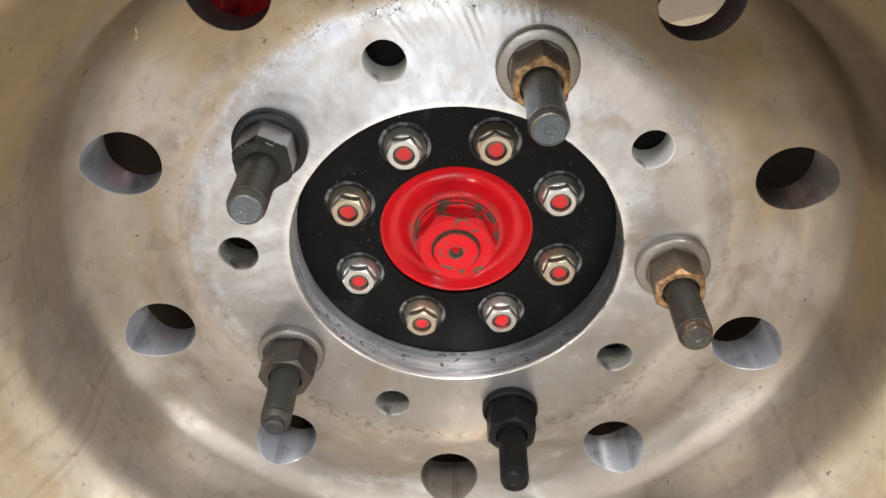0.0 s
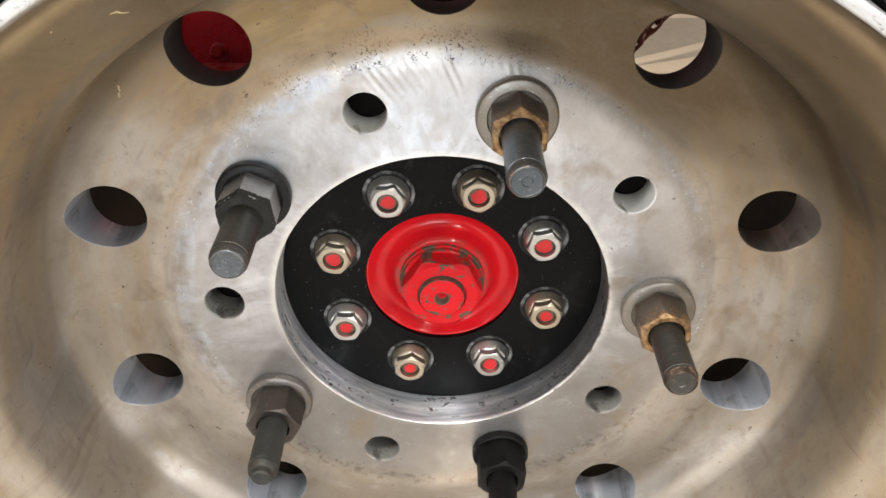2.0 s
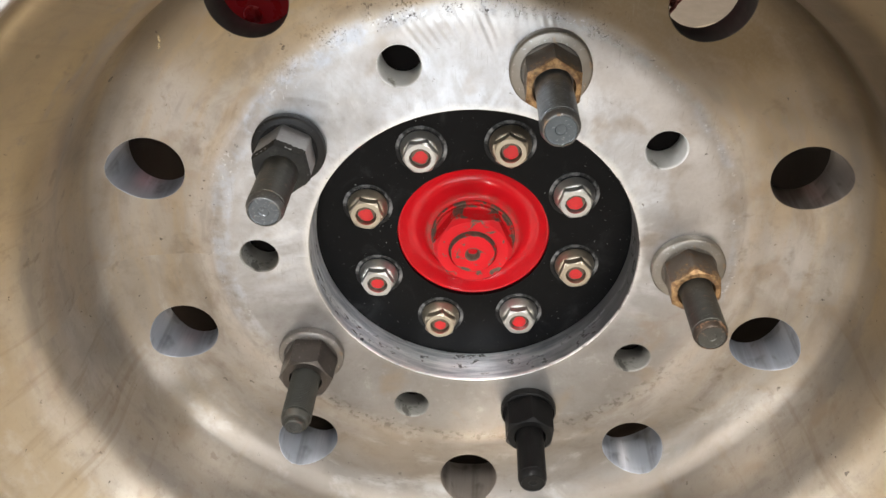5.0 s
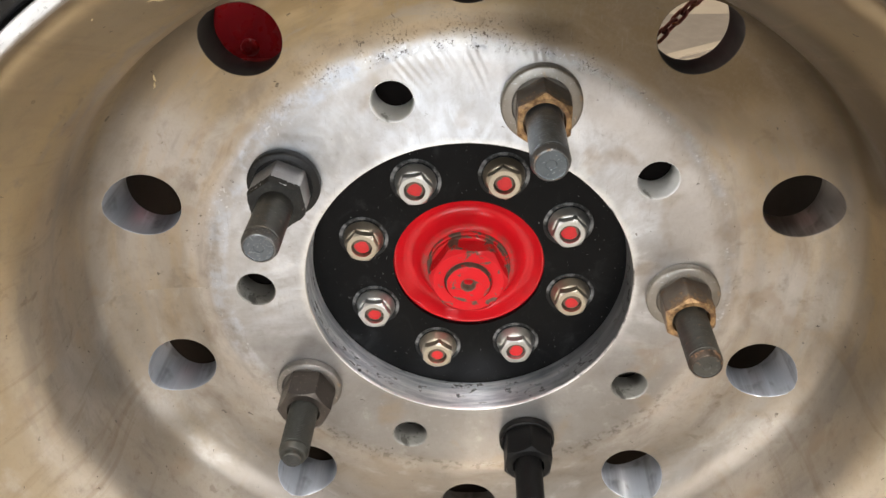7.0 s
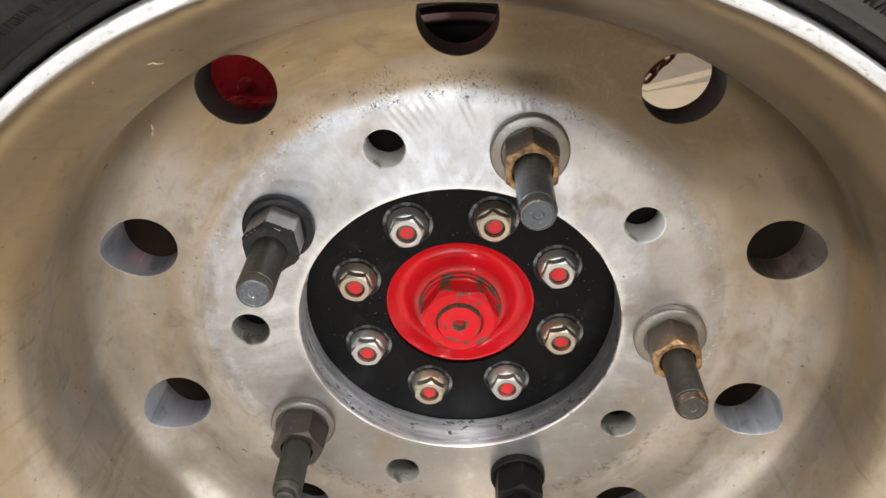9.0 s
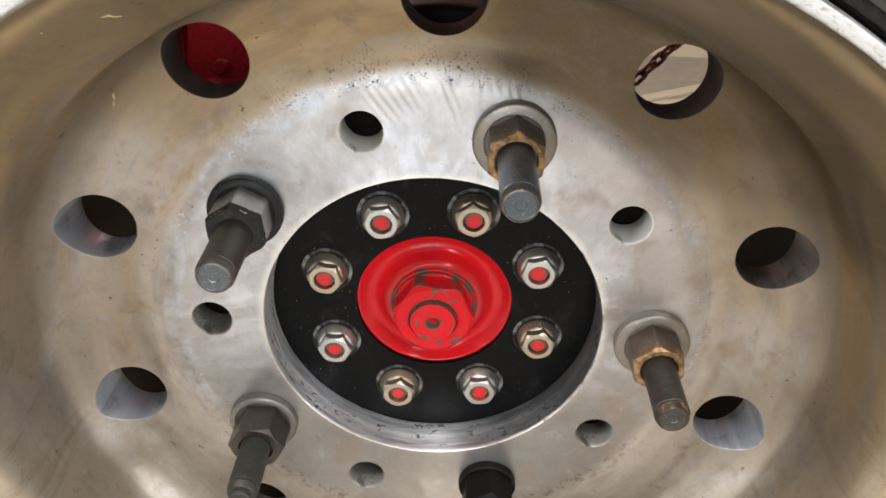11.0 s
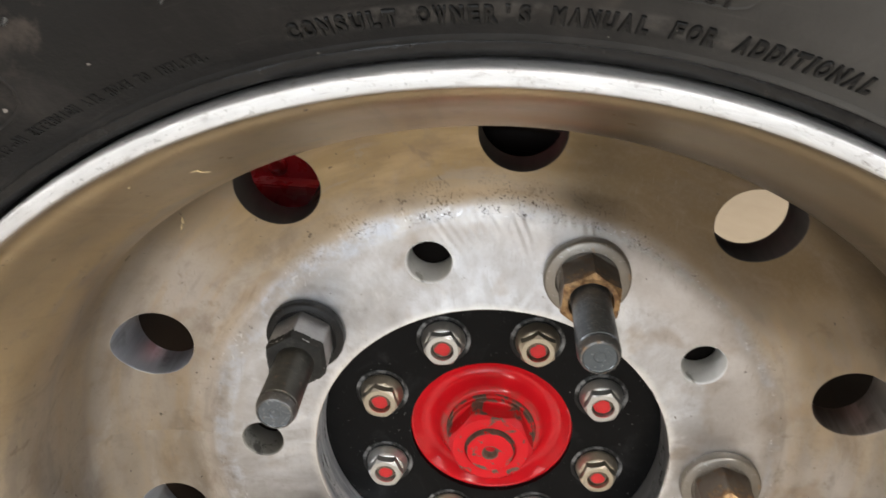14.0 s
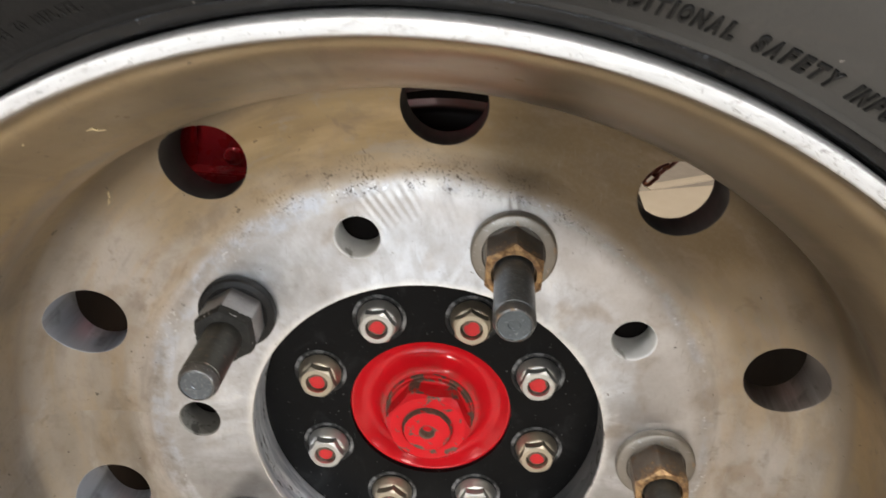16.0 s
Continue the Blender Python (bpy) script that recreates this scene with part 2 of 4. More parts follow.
    rough = n.math("ADD", n.math("MULTIPLY_ADD", n.ramp(r, 0.236, 0.250), -0.02, n.math("MULTIPLY_ADD", ring, 0.02, 0.38)), n.math("MULTIPLY_ADD", n.noise(26, 5, 0.65), 0.20, -0.10))
    rough = n.math("ADD", rough, n.math("MULTIPLY", cove, 0.12))
    rough = n.math("ADD", rough, n.math("MULTIPLY", border_white, 0.15))
    rough = n.math("MULTIPLY_ADD", pits, 0.3, rough)
    # chatter marks of the cutter across the upper part of the ring
    sweep = n.math("SINE", n.math("MULTIPLY_ADD", r, -600.0, n.math("MULTIPLY_ADD", n.noise(9, 2), 5.0, n.math("MULTIPLY", ang, 190.0))))
    chat = n.math("MULTIPLY", n.math("MULTIPLY", n.ramp(ang, 1.00, 1.30), n.ramp(ang, 1.88, 1.76)), n.math("MULTIPLY", ring, n.ramp(r, 0.135, 0.158)))
    sweep = n.math("MULTIPLY", sweep, n.math("MULTIPLY", chat, n.ramp(n.noise(30, 2), 0.40, 0.62)))
    b = n.bump(sweep, 0.24, 0.0006)
    b = n.bump(n.noise(16, 3, 0.5), 0.35, 0.004, b)
    swell = n.noise(1.0, 1, 0.4, n.combine(n.math("MULTIPLY", r, 34), n.math("MULTIPLY", ang, 2.4), n.math("MULTIPLY", y, 30)))
    b = n.bump(n.math("MULTIPLY", swell, n.ramp(r, 0.17, 0.19)), 0.6, 0.006, b)
    b = n.bump(n.math("MULTIPLY", n.noise(20, 2, 0.5, distort=0.8), ring), 0.4, 0.004, b)
    b = n.bump(turn, 0.06, 0.0006, b)
    b = n.bump(n.noise(60, 4, 0.6), 0.10, 0.001, b)
    b = n.bump(dents, -0.3, 0.0005, b)
    return n.done(col, rough, 0.90, b, Anisotropic=n.math("MULTIPLY_ADD", ring, 0.40, 0.10), Anisotropic_Rotation=0.25, Tangent=n.around())


def bare_metal(name, pale, dark, rough, dirt, metal=1.0, streak=1.0):
    """Bright machined aluminium with dark smears of dirt."""
    n = Nodes(name)
    x, y, z = n.xyz()
    along = n.combine(x, n.math("MULTIPLY", y, streak), z)
    col = n.mix(n.noise(60 / streak ** 0.5, 5, 0.6, along), pale, tuple(c * 0.72 for c in pale))
    smear = n.ramp(n.noise(75 / streak ** 0.5, 5, 0.7, along, 0.6), 0.62 - dirt, 0.70 - dirt * 0.7)
    col = n.mix(n.math("MULTIPLY", smear, 0.85), col, dark)
    rg = n.math("ADD", n.math("MULTIPLY_ADD", n.noise(140, 4), 0.2, rough - 0.1), n.math("MULTIPLY", smear, 0.25))
    b = n.bump(n.noise(190, 4, 0.7), 0.40, 0.0008)
    b = n.bump(n.noise(70, 4, 0.65), 0.35, 0.0015, b)
    return n.done(col, rg, metal, b)


def bore_material():
    """Turned bore wall: satin grey with marks running round it, black smears of dirt, a polished outer edge and a right
    side darkened in colour.
    """
    n = Nodes("bore_metal")
    x, y, z = n.xyz()
    ang = n.math("ARCTAN2", z, n.math("MULTIPLY", x, -1.0))
    run = n.combine(n.math("MULTIPLY", ang, 3.0), n.math("MULTIPLY", y, 260.0), 0.0)
    col = n.mix(n.ramp(n.noise(1.0, 4, 0.6, run), 0.3, 0.7), (0.46, 0.50, 0.56), (0.95, 0.97, 1.0))
    # right side darkened in colour for the black hub it reflects
    hub_reflection = n.ramp(n.math("MULTIPLY_ADD", n.noise(22, 4, 0.6), 0.08, n.math("MULTIPLY_ADD", z, 0.35, x)), 0.0, 0.09)
    col = n.mix(n.math("MULTIPLY", hub_reflection, 0.78), col, (0.055, 0.052, 0.05))
    smear = n.ramp(n.noise(1.0, 4, 0.65, n.combine(n.math("MULTIPLY", ang, 16.0), n.math("MULTIPLY", y, 260.0), 3.0), 0.5), 0.55, 0.59)
    place = n.ramp(n.noise(1.0, 2, 0.5, n.combine(n.math("MULTIPLY", ang, 5.0), n.math("MULTIPLY", y, 60.0), 7.0)), 0.52, 0.58)
    dirt = n.math("MULTIPLY", smear, place)
    col = n.mix(n.math("MULTIPLY", dirt, 0.9), col, (0.018, 0.017, 0.017))
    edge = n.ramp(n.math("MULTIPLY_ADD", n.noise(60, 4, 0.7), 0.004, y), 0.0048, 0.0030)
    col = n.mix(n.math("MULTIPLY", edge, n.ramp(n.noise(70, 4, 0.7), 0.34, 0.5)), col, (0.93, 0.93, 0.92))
    rough = n.math("ADD", n.math("MULTIPLY_ADD", n.noise(2.0, 4, 0.6, run), 0.2, 0.30), n.math("MULTIPLY", dirt, 0.3))
    b = n.bump(n.noise(3.0, 4, 0.6, run), 0.12, 0.0006)
    b = n.bump(n.noise(190, 4, 0.7), 0.12, 0.0005, b)
    return n.done(col, rough, n.math("MULTIPLY_ADD", dirt, -0.5, 0.92), b, Anisotropic=0.75, Anisotropic_Rotation=0.25, Tangent=n.around())


def hand_metal_material(name, dark, pale, stain, rough, metal):
    """Bored wall of a hand hole: smooth satin grey, a few soft smudges."""
    n = Nodes(name)
    x, y, z = n.xyz()
    col = n.mix(n.noise(22, 3, 0.5), dark, pale)
    smudge = n.math("MULTIPLY", n.ramp(n.noise(55, 3, 0.5, distort=0.4), 0.55, 0.72), 0.6)
    col = n.mix(smudge, col, stain)
    # pale streaks painted for glare along the bore of the hole, and dull ones
    streak = n.noise(1.0, 4, 0.65, n.combine(n.math("MULTIPLY", x, 85), n.math("MULTIPLY", y, 6), n.math("MULTIPLY", z, 85)))
    col = n.mix(n.ramp(streak, 0.50, 0.68, 0.0, 0.5), col, tuple(min(1.0, c * 1.35) for c in pale))
    col = n.mix(n.ramp(streak, 0.48, 0.32, 0.0, 0.5), col, stain)
    rough = n.math("MULTIPLY_ADD", n.noise(40, 3, 0.6), 0.12, rough)
    b = n.bump(n.noise(1.0, 3, 0.6, n.combine(n.math("MULTIPLY", x, 90), n.math("MULTIPLY", y, 900), n.math("MULTIPLY", z, 90))), 0.05, 0.0005)
    return n.done(col, rough, metal, b)


def lip_material():
    """Polished rim edge, scuffed and dinged along its run."""
    n = Nodes("rim_lip_metal")
    x, y, z = n.xyz()
    r = n.math("SQRT", n.math("ADD", n.math("MULTIPLY", x, x), n.math("MULTIPLY", z, z)))
    ang = n.math("ARCTAN2", z, x)
    run = n.combine(n.math("MULTIPLY", ang, 14), n.math("MULTIPLY", r, 320), n.math("MULTIPLY", y, 320))
    col = n.mix(n.noise(1.0, 5, 0.65, run), (0.46, 0.455, 0.445), (0.82, 0.82, 0.815))
    dirt = n.ramp(n.noise(1.6, 5, 0.7, run, 0.5), 0.60, 0.74)
    col = n.mix(n.math("MULTIPLY", dirt, 0.7), col, (0.20, 0.175, 0.15))
    worn = n.ramp(n.noise(1.0, 5, 0.7, n.combine(n.math("MULTIPLY", ang, 30), n.math("MULTIPLY", r, 260), n.math("MULTIPLY", y, 260)), 0.8), 0.55, 0.70, 0.0, 0.6)
    col = n.mix(worn, col, n.mix(n.noise(60, 3), (0.36, 0.34, 0.33), (0.24, 0.20, 0.17)))
    dings = n.ramp(n.noise(420, 3, 0.6), 0.63, 0.69)
    col = n.mix(n.math("MULTIPLY", dings, 0.5), col, (0.25, 0.24, 0.23))
    rough = n.math("MULTIPLY_ADD", n.noise(3.0, 4, 0.6, run), 0.3, 0.42)
    b = n.bump(n.noise(3.0, 5, 0.7, run), 0.3, 0.0008)
    b = n.bump(n.noise(120, 4, 0.6), 0.25, 0.0008, b)
    return n.done(col, rough, 1.0, b)


def nut_rust_material():
    """Brown-grey nut, rusted orange round its outer end."""
    n = Nodes("rusty_nut_steel")
    x, y, z = n.xyz()
    col = n.mix(n.noise(90, 5, 0.65), (0.25, 0.215, 0.18), (0.11, 0.09, 0.072))
    stain = n.ramp(n.noise(130, 5, 0.7, distort=0.5), 0.50, 0.66, 0.0, 0.6)
    col = n.mix(stain, col, (0.20, 0.115, 0.055))
    end = n.math("MULTIPLY", n.ramp(n.math("MULTIPLY_ADD", n.noise(95, 5, 0.75, distort=0.4), 0.040, z), 0.0400, 0.0500), 0.9)
    col = n.mix(end, col, n.mix(n.ramp(n.noise(240, 4, 0.65), 0.35, 0.65), (0.17, 0.085, 0.035), (0.50, 0.31, 0.14)))
    rough = n.math("MULTIPLY_ADD", n.noise(150, 4), 0.2, 0.36)
    b = n.bump(n.noise(300, 4, 0.6), 0.25, 0.0006)
    return n.done(col, rough, n.math("MULTIPLY_ADD", end, -0.35, 0.9), b)


def steel_material(name, base, second, rough, rust=0.0, rust_col=(0.30, 0.14, 0.05), metal=0.9, scale=90, along=1.0, nicks=0.25):
    n = Nodes(name)
    x, y, z = n.xyz()
    n.coord = n.combine(x, y, n.math("MULTIPLY", z, along))
    col = n.mix(n.noise(scale, 5, 0.65), base, second)
    mask = n.ramp(n.noise(scale * 0.9, 4, 0.6, distort=0.4), 0.68 - rust * 0.45, 0.78 - rust * 0.4) if rust else 0.0
    if rust:
        col = n.mix(mask, col, n.mix(n.noise(scale * 4, 3), rust_col, tuple(c * 1.8 for c in rust_col)))
    low = 0.58 if nicks > 0.5 else 0.64
    nick = n.ramp(n.noise(scale * 4.5, 2, 0.5, distort=0.8), low, low + 0.06)
    col = n.mix(n.math("MULTIPLY", nick, nicks), col, tuple(min(0.8, c * 2.6 + 0.1) for c in base))
    rg = n.math("MULTIPLY_ADD", n.noise(scale * 2.5, 4), 0.22, rough - 0.11)
    mt = metal
    if rust:
        rg = n.math("MULTIPLY_ADD", mask, 0.22, rg)
        mt = n.math("MULTIPLY_ADD", mask, -0.6 * metal, metal)
    b = n.bump(n.noise(scale * 5, 4, 0.6), 0.18, 0.0005)
    return n.done(col, rg, mt, b)


def chipped_red_material(name, wear):
    """Glossy red enamel, worn through to dark metal on the raised parts."""
    n = Nodes(name)
    red = n.mix(n.noise(60, 4), (0.74, 0.012, 0.020), (0.60, 0.009, 0.016))
    dust = n.math("MULTIPLY", n.ramp(n.noise(45, 5, 0.7), 0.50, 0.80), 0.22)
    red = n.mix(dust, red, (0.42, 0.12, 0.10))
    x, y, z = n.xyz()
    r = n.math("SQRT", n.math("ADD", n.math("MULTIPLY", x, x), n.math("MULTIPLY", y, y)))
    # rings of heavier chipping; the one at 0.0152 also darkens the bolt's gap
    edges = 0.0
    for r0, wide, much in ((0.0042, 0.0016, 2.2), (0.0152, 0.0013, 1.7), (0.0272, 0.0013, 1.0), (0.0289, 0.0013, 1.1)):
        edges = n.math("ADD", edges, n.ramp(n.math("ABSOLUTE", n.math("SUBTRACT", r, r0)), wide, wide * 0.3, 0.0, much))
    # rubbed brown on the stepped rings under the nut
    grime = n.math("MULTIPLY", n.math("MULTIPLY", n.ramp(r, 0.0345, 0.0318), n.ramp(r, 0.0255, 0.0275)), n.ramp(n.noise(70, 5, 0.7), 0.40, 0.60))
    red = n.mix(n.math("MULTIPLY", grime, 0.55), red, (0.23, 0.085, 0.06))
    chip = n.ramp(n.math("MULTIPLY_ADD", edges, 0.10, n.noise(95, 5, 0.62, distort=0.9)), wear, wear + 0.03)
    col = n.mix(chip, red, n.mix(n.noise(420, 4), (0.040, 0.026, 0.020), (0.21, 0.140, 0.100)))
    rg = n.math("MULTIPLY_ADD", chip, 0.3, n.math("MULTIPLY_ADD", n.noise(80, 3), 0.10, 0.11 if wear > 0.7 else 0.20))
    b = n.bump(chip, -0.5, 0.0004)
    b = n.bump(n.noise(70, 3), 0.12, 0.0012, b)
    return n.done(col, rg, 0.0, b, Specular_IOR_Level=0.36 if wear > 0.7 else 0.20)


def scuff_material():
    """Black paint rubbed to grey in broken arcs."""
    n = Nodes("scuffed_black")
    rub = n.ramp(n.noise(95, 4, 0.65, distort=0.5), 0.46, 0.66)
    col = n.mix(rub, (0.006, 0.006, 0.006), n.mix(n.noise(420, 3), (0.10, 0.10, 0.10), (0.34, 0.335, 0.33)))
    return n.done(col, n.math("MULTIPLY_ADD", n.noise(200, 3), 0.2, 0.3), 0.0, n.bump(n.noise(420, 3), 0.3, 0.0005), Specular_IOR_Level=0.3)


def enamel_material():
    """Black enamel with dust specks, faint smudges and hairline scratches."""
    n = Nodes("black_enamel")
    col = n.mix(n.noise(55, 4), (0.0030, 0.0030, 0.0033), (0.0065, 0.0065, 0.0066))
    smudge = n.math("MULTIPLY", n.ramp(n.noise(34, 5, 0.65, distort=0.8), 0.54, 0.74), 0.35)
    col = n.mix(smudge, col, (0.040, 0.040, 0.041))
    speck = n.ramp(n.noise(520, 2, 0.5), 0.705, 0.735)
    col = n.mix(n.math("MULTIPLY", speck, n.ramp(n.noise(40, 3), 0.42, 0.62)), col, (0.36, 0.36, 0.35))
    rough = n.math("MULTIPLY_ADD", n.noise(110, 4), 0.2, 0.24)
    b = n.bump(n.noise(180, 3), 0.10, 0.0006)
    return n.done(col, rough, 0.0, b, Specular_IOR_Level=0.10)


def paint_material(name, base, second, rough, scale=40, bump=0.08, dust=0.0, dust_col=(0.35, 0.3, 0.25), gloss=0.5):
    n = Nodes(name)
    col = n.mix(n.noise(scale, 4), base, second)
    if dust:
        col = n.mix(n.math("MULTIPLY", n.ramp(n.noise(scale * 1.7, 6, 0.7), 0.5, 0.8), dust), col, dust_col)
        spots = n.ramp(n.noise(scale * 14, 2, 0.5), 0.72, 0.76)
        col = n.mix(n.math("MULTIPLY", spots, dust * 1.6), col, dust_col)
    rg = n.math("MULTIPLY_ADD", n.noise(scale * 2, 4), 0.2, rough - 0.1)
    b = n.bump(n.noise(scale * 6, 4), bump, 0.0006)
    return n.done(col, rg, 0.0, b, Specular_IOR_Level=gloss)


def rubber_material():
    n = Nodes("tyre_rubber")
    x, y, z = n.xyz()
    r = n.math("SQRT", n.math("ADD", n.math("MULTIPLY", x, x), n.math("MULTIPLY", z, z)))
    ang = n.math("ARCTAN2", z, x)
    col = n.mix(n.noise(18, 5, 0.6), (0.0085, 0.0083, 0.0082), (0.017, 0.0163, 0.0155))
    dust = n.math("MULTIPLY", n.ramp(n.noise(14, 6, 0.65, distort=0.8), 0.52, 0.78), 0.5)
    col = n.mix(dust, col, (0.055, 0.049, 0.045))
    # the right flank is greyed in colour for its brighter sheen
    flank_sheen = n.ramp(n.math("MULTIPLY_ADD", n.noise(8, 5, 0.6), 0.7, n.math("MULTIPLY", ang, -1.0)), -1.40, -0.85, 0.0, 0.75)
    col = n.mix(flank_sheen, col, (0.092, 0.088, 0.081))
    wipe = n.math("MULTIPLY", n.ramp(n.noise(14, 6, 0.65, distort=2.2), 0.55, 0.70), n.ramp(r, 0.300, 0.325))
    col = n.mix(n.math("MULTIPLY", wipe, 0.45), col, (0.105, 0.085, 0.07))
    scuff = n.noise(1.0, 3, 0.6, n.combine(n.math("MULTIPLY", r, 420), n.math("MULTIPLY", ang, 9), 0.0))
    col = n.mix(n.math("MULTIPLY", n.ramp(scuff, 0.62, 0.8), 0.45), col, (0.085, 0.078, 0.072))
    words = n.math("MULTIPLY", n.ramp(r, 0.3015, 0.3035), n.ramp(r, 0.3100, 0.3082))
    words = n.math("MULTIPLY", words, n.math("MULTIPLY", n.ramp(ang, 0.9, 1.05), n.ramp(ang, 1.86, 1.80)))
    col = n.mix(n.math("MULTIPLY", words, n.ramp(n.noise(110, 4, 0.65), 0.40, 0.62, 0.0, 0.75)), col, (0.082, 0.076, 0.070))
    spots = n.ramp(n.noise(170, 2, 0.5), 0.745, 0.775)
    col = n.mix(n.math("MULTIPLY", spots, 0.6), col, (0.40, 0.37, 0.33))
    rg = n.math("MULTIPLY_ADD", n.noise(50, 4), 0.25, 0.34)
    b = n.bump(n.noise(260, 4, 0.6), 0.30, 0.0006)
    b = n.bump(scuff, 0.14, 0.0010, b)
    b = n.bump(n.noise(70, 4, 0.65), 0.35, 0.0022, b)
    return n.done(col, rg, 0.0, b, Specular_IOR_Level=0.15)


def concrete_material():
    n = Nodes("floor_concrete")
    col = n.mix(n.noise(2.5, 6, 0.6), (0.23, 0.202, 0.172), (0.31, 0.278, 0.242))
    col = n.mix(n.ramp(n.noise(9, 5, 0.7), 0.5, 0.75), col, (0.36, 0.325, 0.28))
    col = n.mix(n.math("MULTIPLY", n.ramp(n.noise(130, 3), 0.6, 0.75), 0.4), col, (0.16, 0.13, 0.10))
    rg = n.math("MULTIPLY_ADD", n.noise(20, 4), 0.25, 0.4)
    return n.done(col, rg, 0.0, n.bump(n.noise(150, 4), 0.1, 0.002))


def glow_material(name, colour, strength):
    n = Nodes(name)
    return n.done((0.8, 0.8, 0.8), 0.5, Emission_Color=(*colour, 1), Emission_Strength=strength)


ALU = aluminium_material()
LIP = lip_material()
BORE_METAL = bore_material()
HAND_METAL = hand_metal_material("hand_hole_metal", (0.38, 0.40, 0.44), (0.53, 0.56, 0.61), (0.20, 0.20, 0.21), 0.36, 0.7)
# same wall metal, near-black and brown for the shade and reflections in there
HAND_SHADED = hand_metal_material("shaded_hand_hole_metal", (0.030, 0.026, 0.023), (0.044, 0.037, 0.032), (0.018, 0.015, 0.013), 0.6, 0.0)
HAND_BROWN = hand_metal_material("brown_hand_hole_metal", (0.20, 0.17, 0.145), (0.34, 0.305, 0.275), (0.11, 0.088, 0.072), 0.38, 0.75)
HOLE_DULL = bare_metal("dull_hole_metal", (0.36, 0.35, 0.32), (0.08, 0.075, 0.065), 0.55, 0.08, 0.4)
# dark brown that puts the shade inside the rim into its colour
SHADED_BROWN = paint_material("shaded_barrel_brown", (0.040, 0.028, 0.021), (0.062, 0.044, 0.032), 0.7, 30, 0.2, 0.3, (0.09, 0.062, 0.042), 0.12)
HOLE_METAL = bare_metal("oxidised_hole_metal", (0.97, 0.98, 0.97), (0.34, 0.34, 0.31), 0.50, 0.03, 0.0)
RUBBER = rubber_material()
FLASH = paint_material("shiny_black_rubber", (0.006, 0.006, 0.006), (0.010, 0.0096, 0.0092), 0.20, 90, 0.6, 0.10, (0.09, 0.08, 0.07), 0.35)
LETTER = paint_material("letter_rubber", (0.0035, 0.0035, 0.0035), (0.006, 0.006, 0.0058), 0.40, 60, 0.12, 0.10, (0.05, 0.046, 0.043), 0.25)
BLACK = enamel_material()
SCUFF = scuff_material()
RED = chipped_red_material("chipped_red_enamel", 0.578)
RED_GLOSS = chipped_red_material("red_enamel", 0.74)
RED_FRAME = paint_material("red_frame_paint", (0.30, 0.008, 0.012), (0.23, 0.006, 0.009), 0.28, 25, 0.06, 0.12, (0.18, 0.05, 0.04))
RED_MARK = paint_material("red_mark_paint", (0.74, 0.018, 0.022), (0.52, 0.014, 0.017), 0.35, 260, 0.3, 0.25, (0.25, 0.06, 0.04))
ZINC = steel_material("bright_zinc", (0.70, 0.695, 0.675), (0.50, 0.49, 0.46), 0.43, 0.0, metal=1.0)
ZINC_YELLOW = steel_material("yellowed_zinc", (0.60, 0.545, 0.44), (0.44, 0.375, 0.285), 0.43, 0.0, metal=1.0)
BOLT_STEEL = steel_material("blued_stud_steel", (0.070, 0.080, 0.090), (0.185, 0.205, 0.225), 0.33, 0.14, (0.12, 0.10, 0.085), 0.75, 110, 2.0, 0.55)
BOLT_DARK = steel_material("oily_stud_steel", (0.045, 0.045, 0.040), (0.115, 0.11, 0.096), 0.45, 0.16, (0.13, 0.09, 0.065), 0.75, 110, 2.0, 0.4)
TIP_STEEL = steel_material("stud_end_steel", (0.15, 0.17, 0.185), (0.075, 0.088, 0.098), 0.36, 0.1, (0.12, 0.10, 0.085), 0.8, 140, 1.0, 0.5)
WORN_STEEL = steel_material("worn_edge_steel", (0.24, 0.24, 0.235), (0.10, 0.10, 0.098), 0.34, 0.2, (0.16, 0.11, 0.07), 0.85, 160, 1.0, 0.5)
WORN_BROWN = steel_material("browned_edge_steel", (0.085, 0.062, 0.045), (0.045, 0.036, 0.03), 0.42, 0.4, (0.16, 0.09, 0.05), 0.7, 160, 1.0, 0.4)
GREASE = paint_material("caked_grease", (0.020, 0.0195, 0.0185), (0.060, 0.058, 0.053), 0.75, 160, 0.5, 0.5, (0.10, 0.095, 0.085), 0.08)
HUB_STUD = steel_material("brown_stud_steel", (0.20, 0.15, 0.11), (0.11, 0.085, 0.065), 0.45, 0.2, (0.18, 0.10, 0.05), 0.6)
BOLT_BLACK = paint_material("black_oxide_steel", (0.0035, 0.0035, 0.0036), (0.0075, 0.0072, 0.007), 0.42, 70, 0.25, 0.10, (0.06, 0.055, 0.05), 0.13)
NUT_RUST = nut_rust_material()
NUT_GREY = steel_material("brown_grey_nut_steel", (0.12, 0.104, 0.092), (0.06, 0.051, 0.044), 0.36, 0.06, (0.2, 0.15, 0.11), 0.85)
NUT_BLUE = steel_material("blue_grey_nut_steel", (0.52, 0.515, 0.51), (0.26, 0.258, 0.255), 0.46, 0.0, metal=0.85)
COLLAR_GREY = steel_material("collar_steel", (0.36, 0.335, 0.30), (0.23, 0.208, 0.18), 0.42, 0.06, (0.28, 0.2, 0.13), 0.9)
COLLAR_OIL = steel_material("oily_collar_steel", (0.27, 0.25, 0.232), (0.17, 0.155, 0.14), 0.38, 0.05, (0.2, 0.14, 0.09), 0.9)
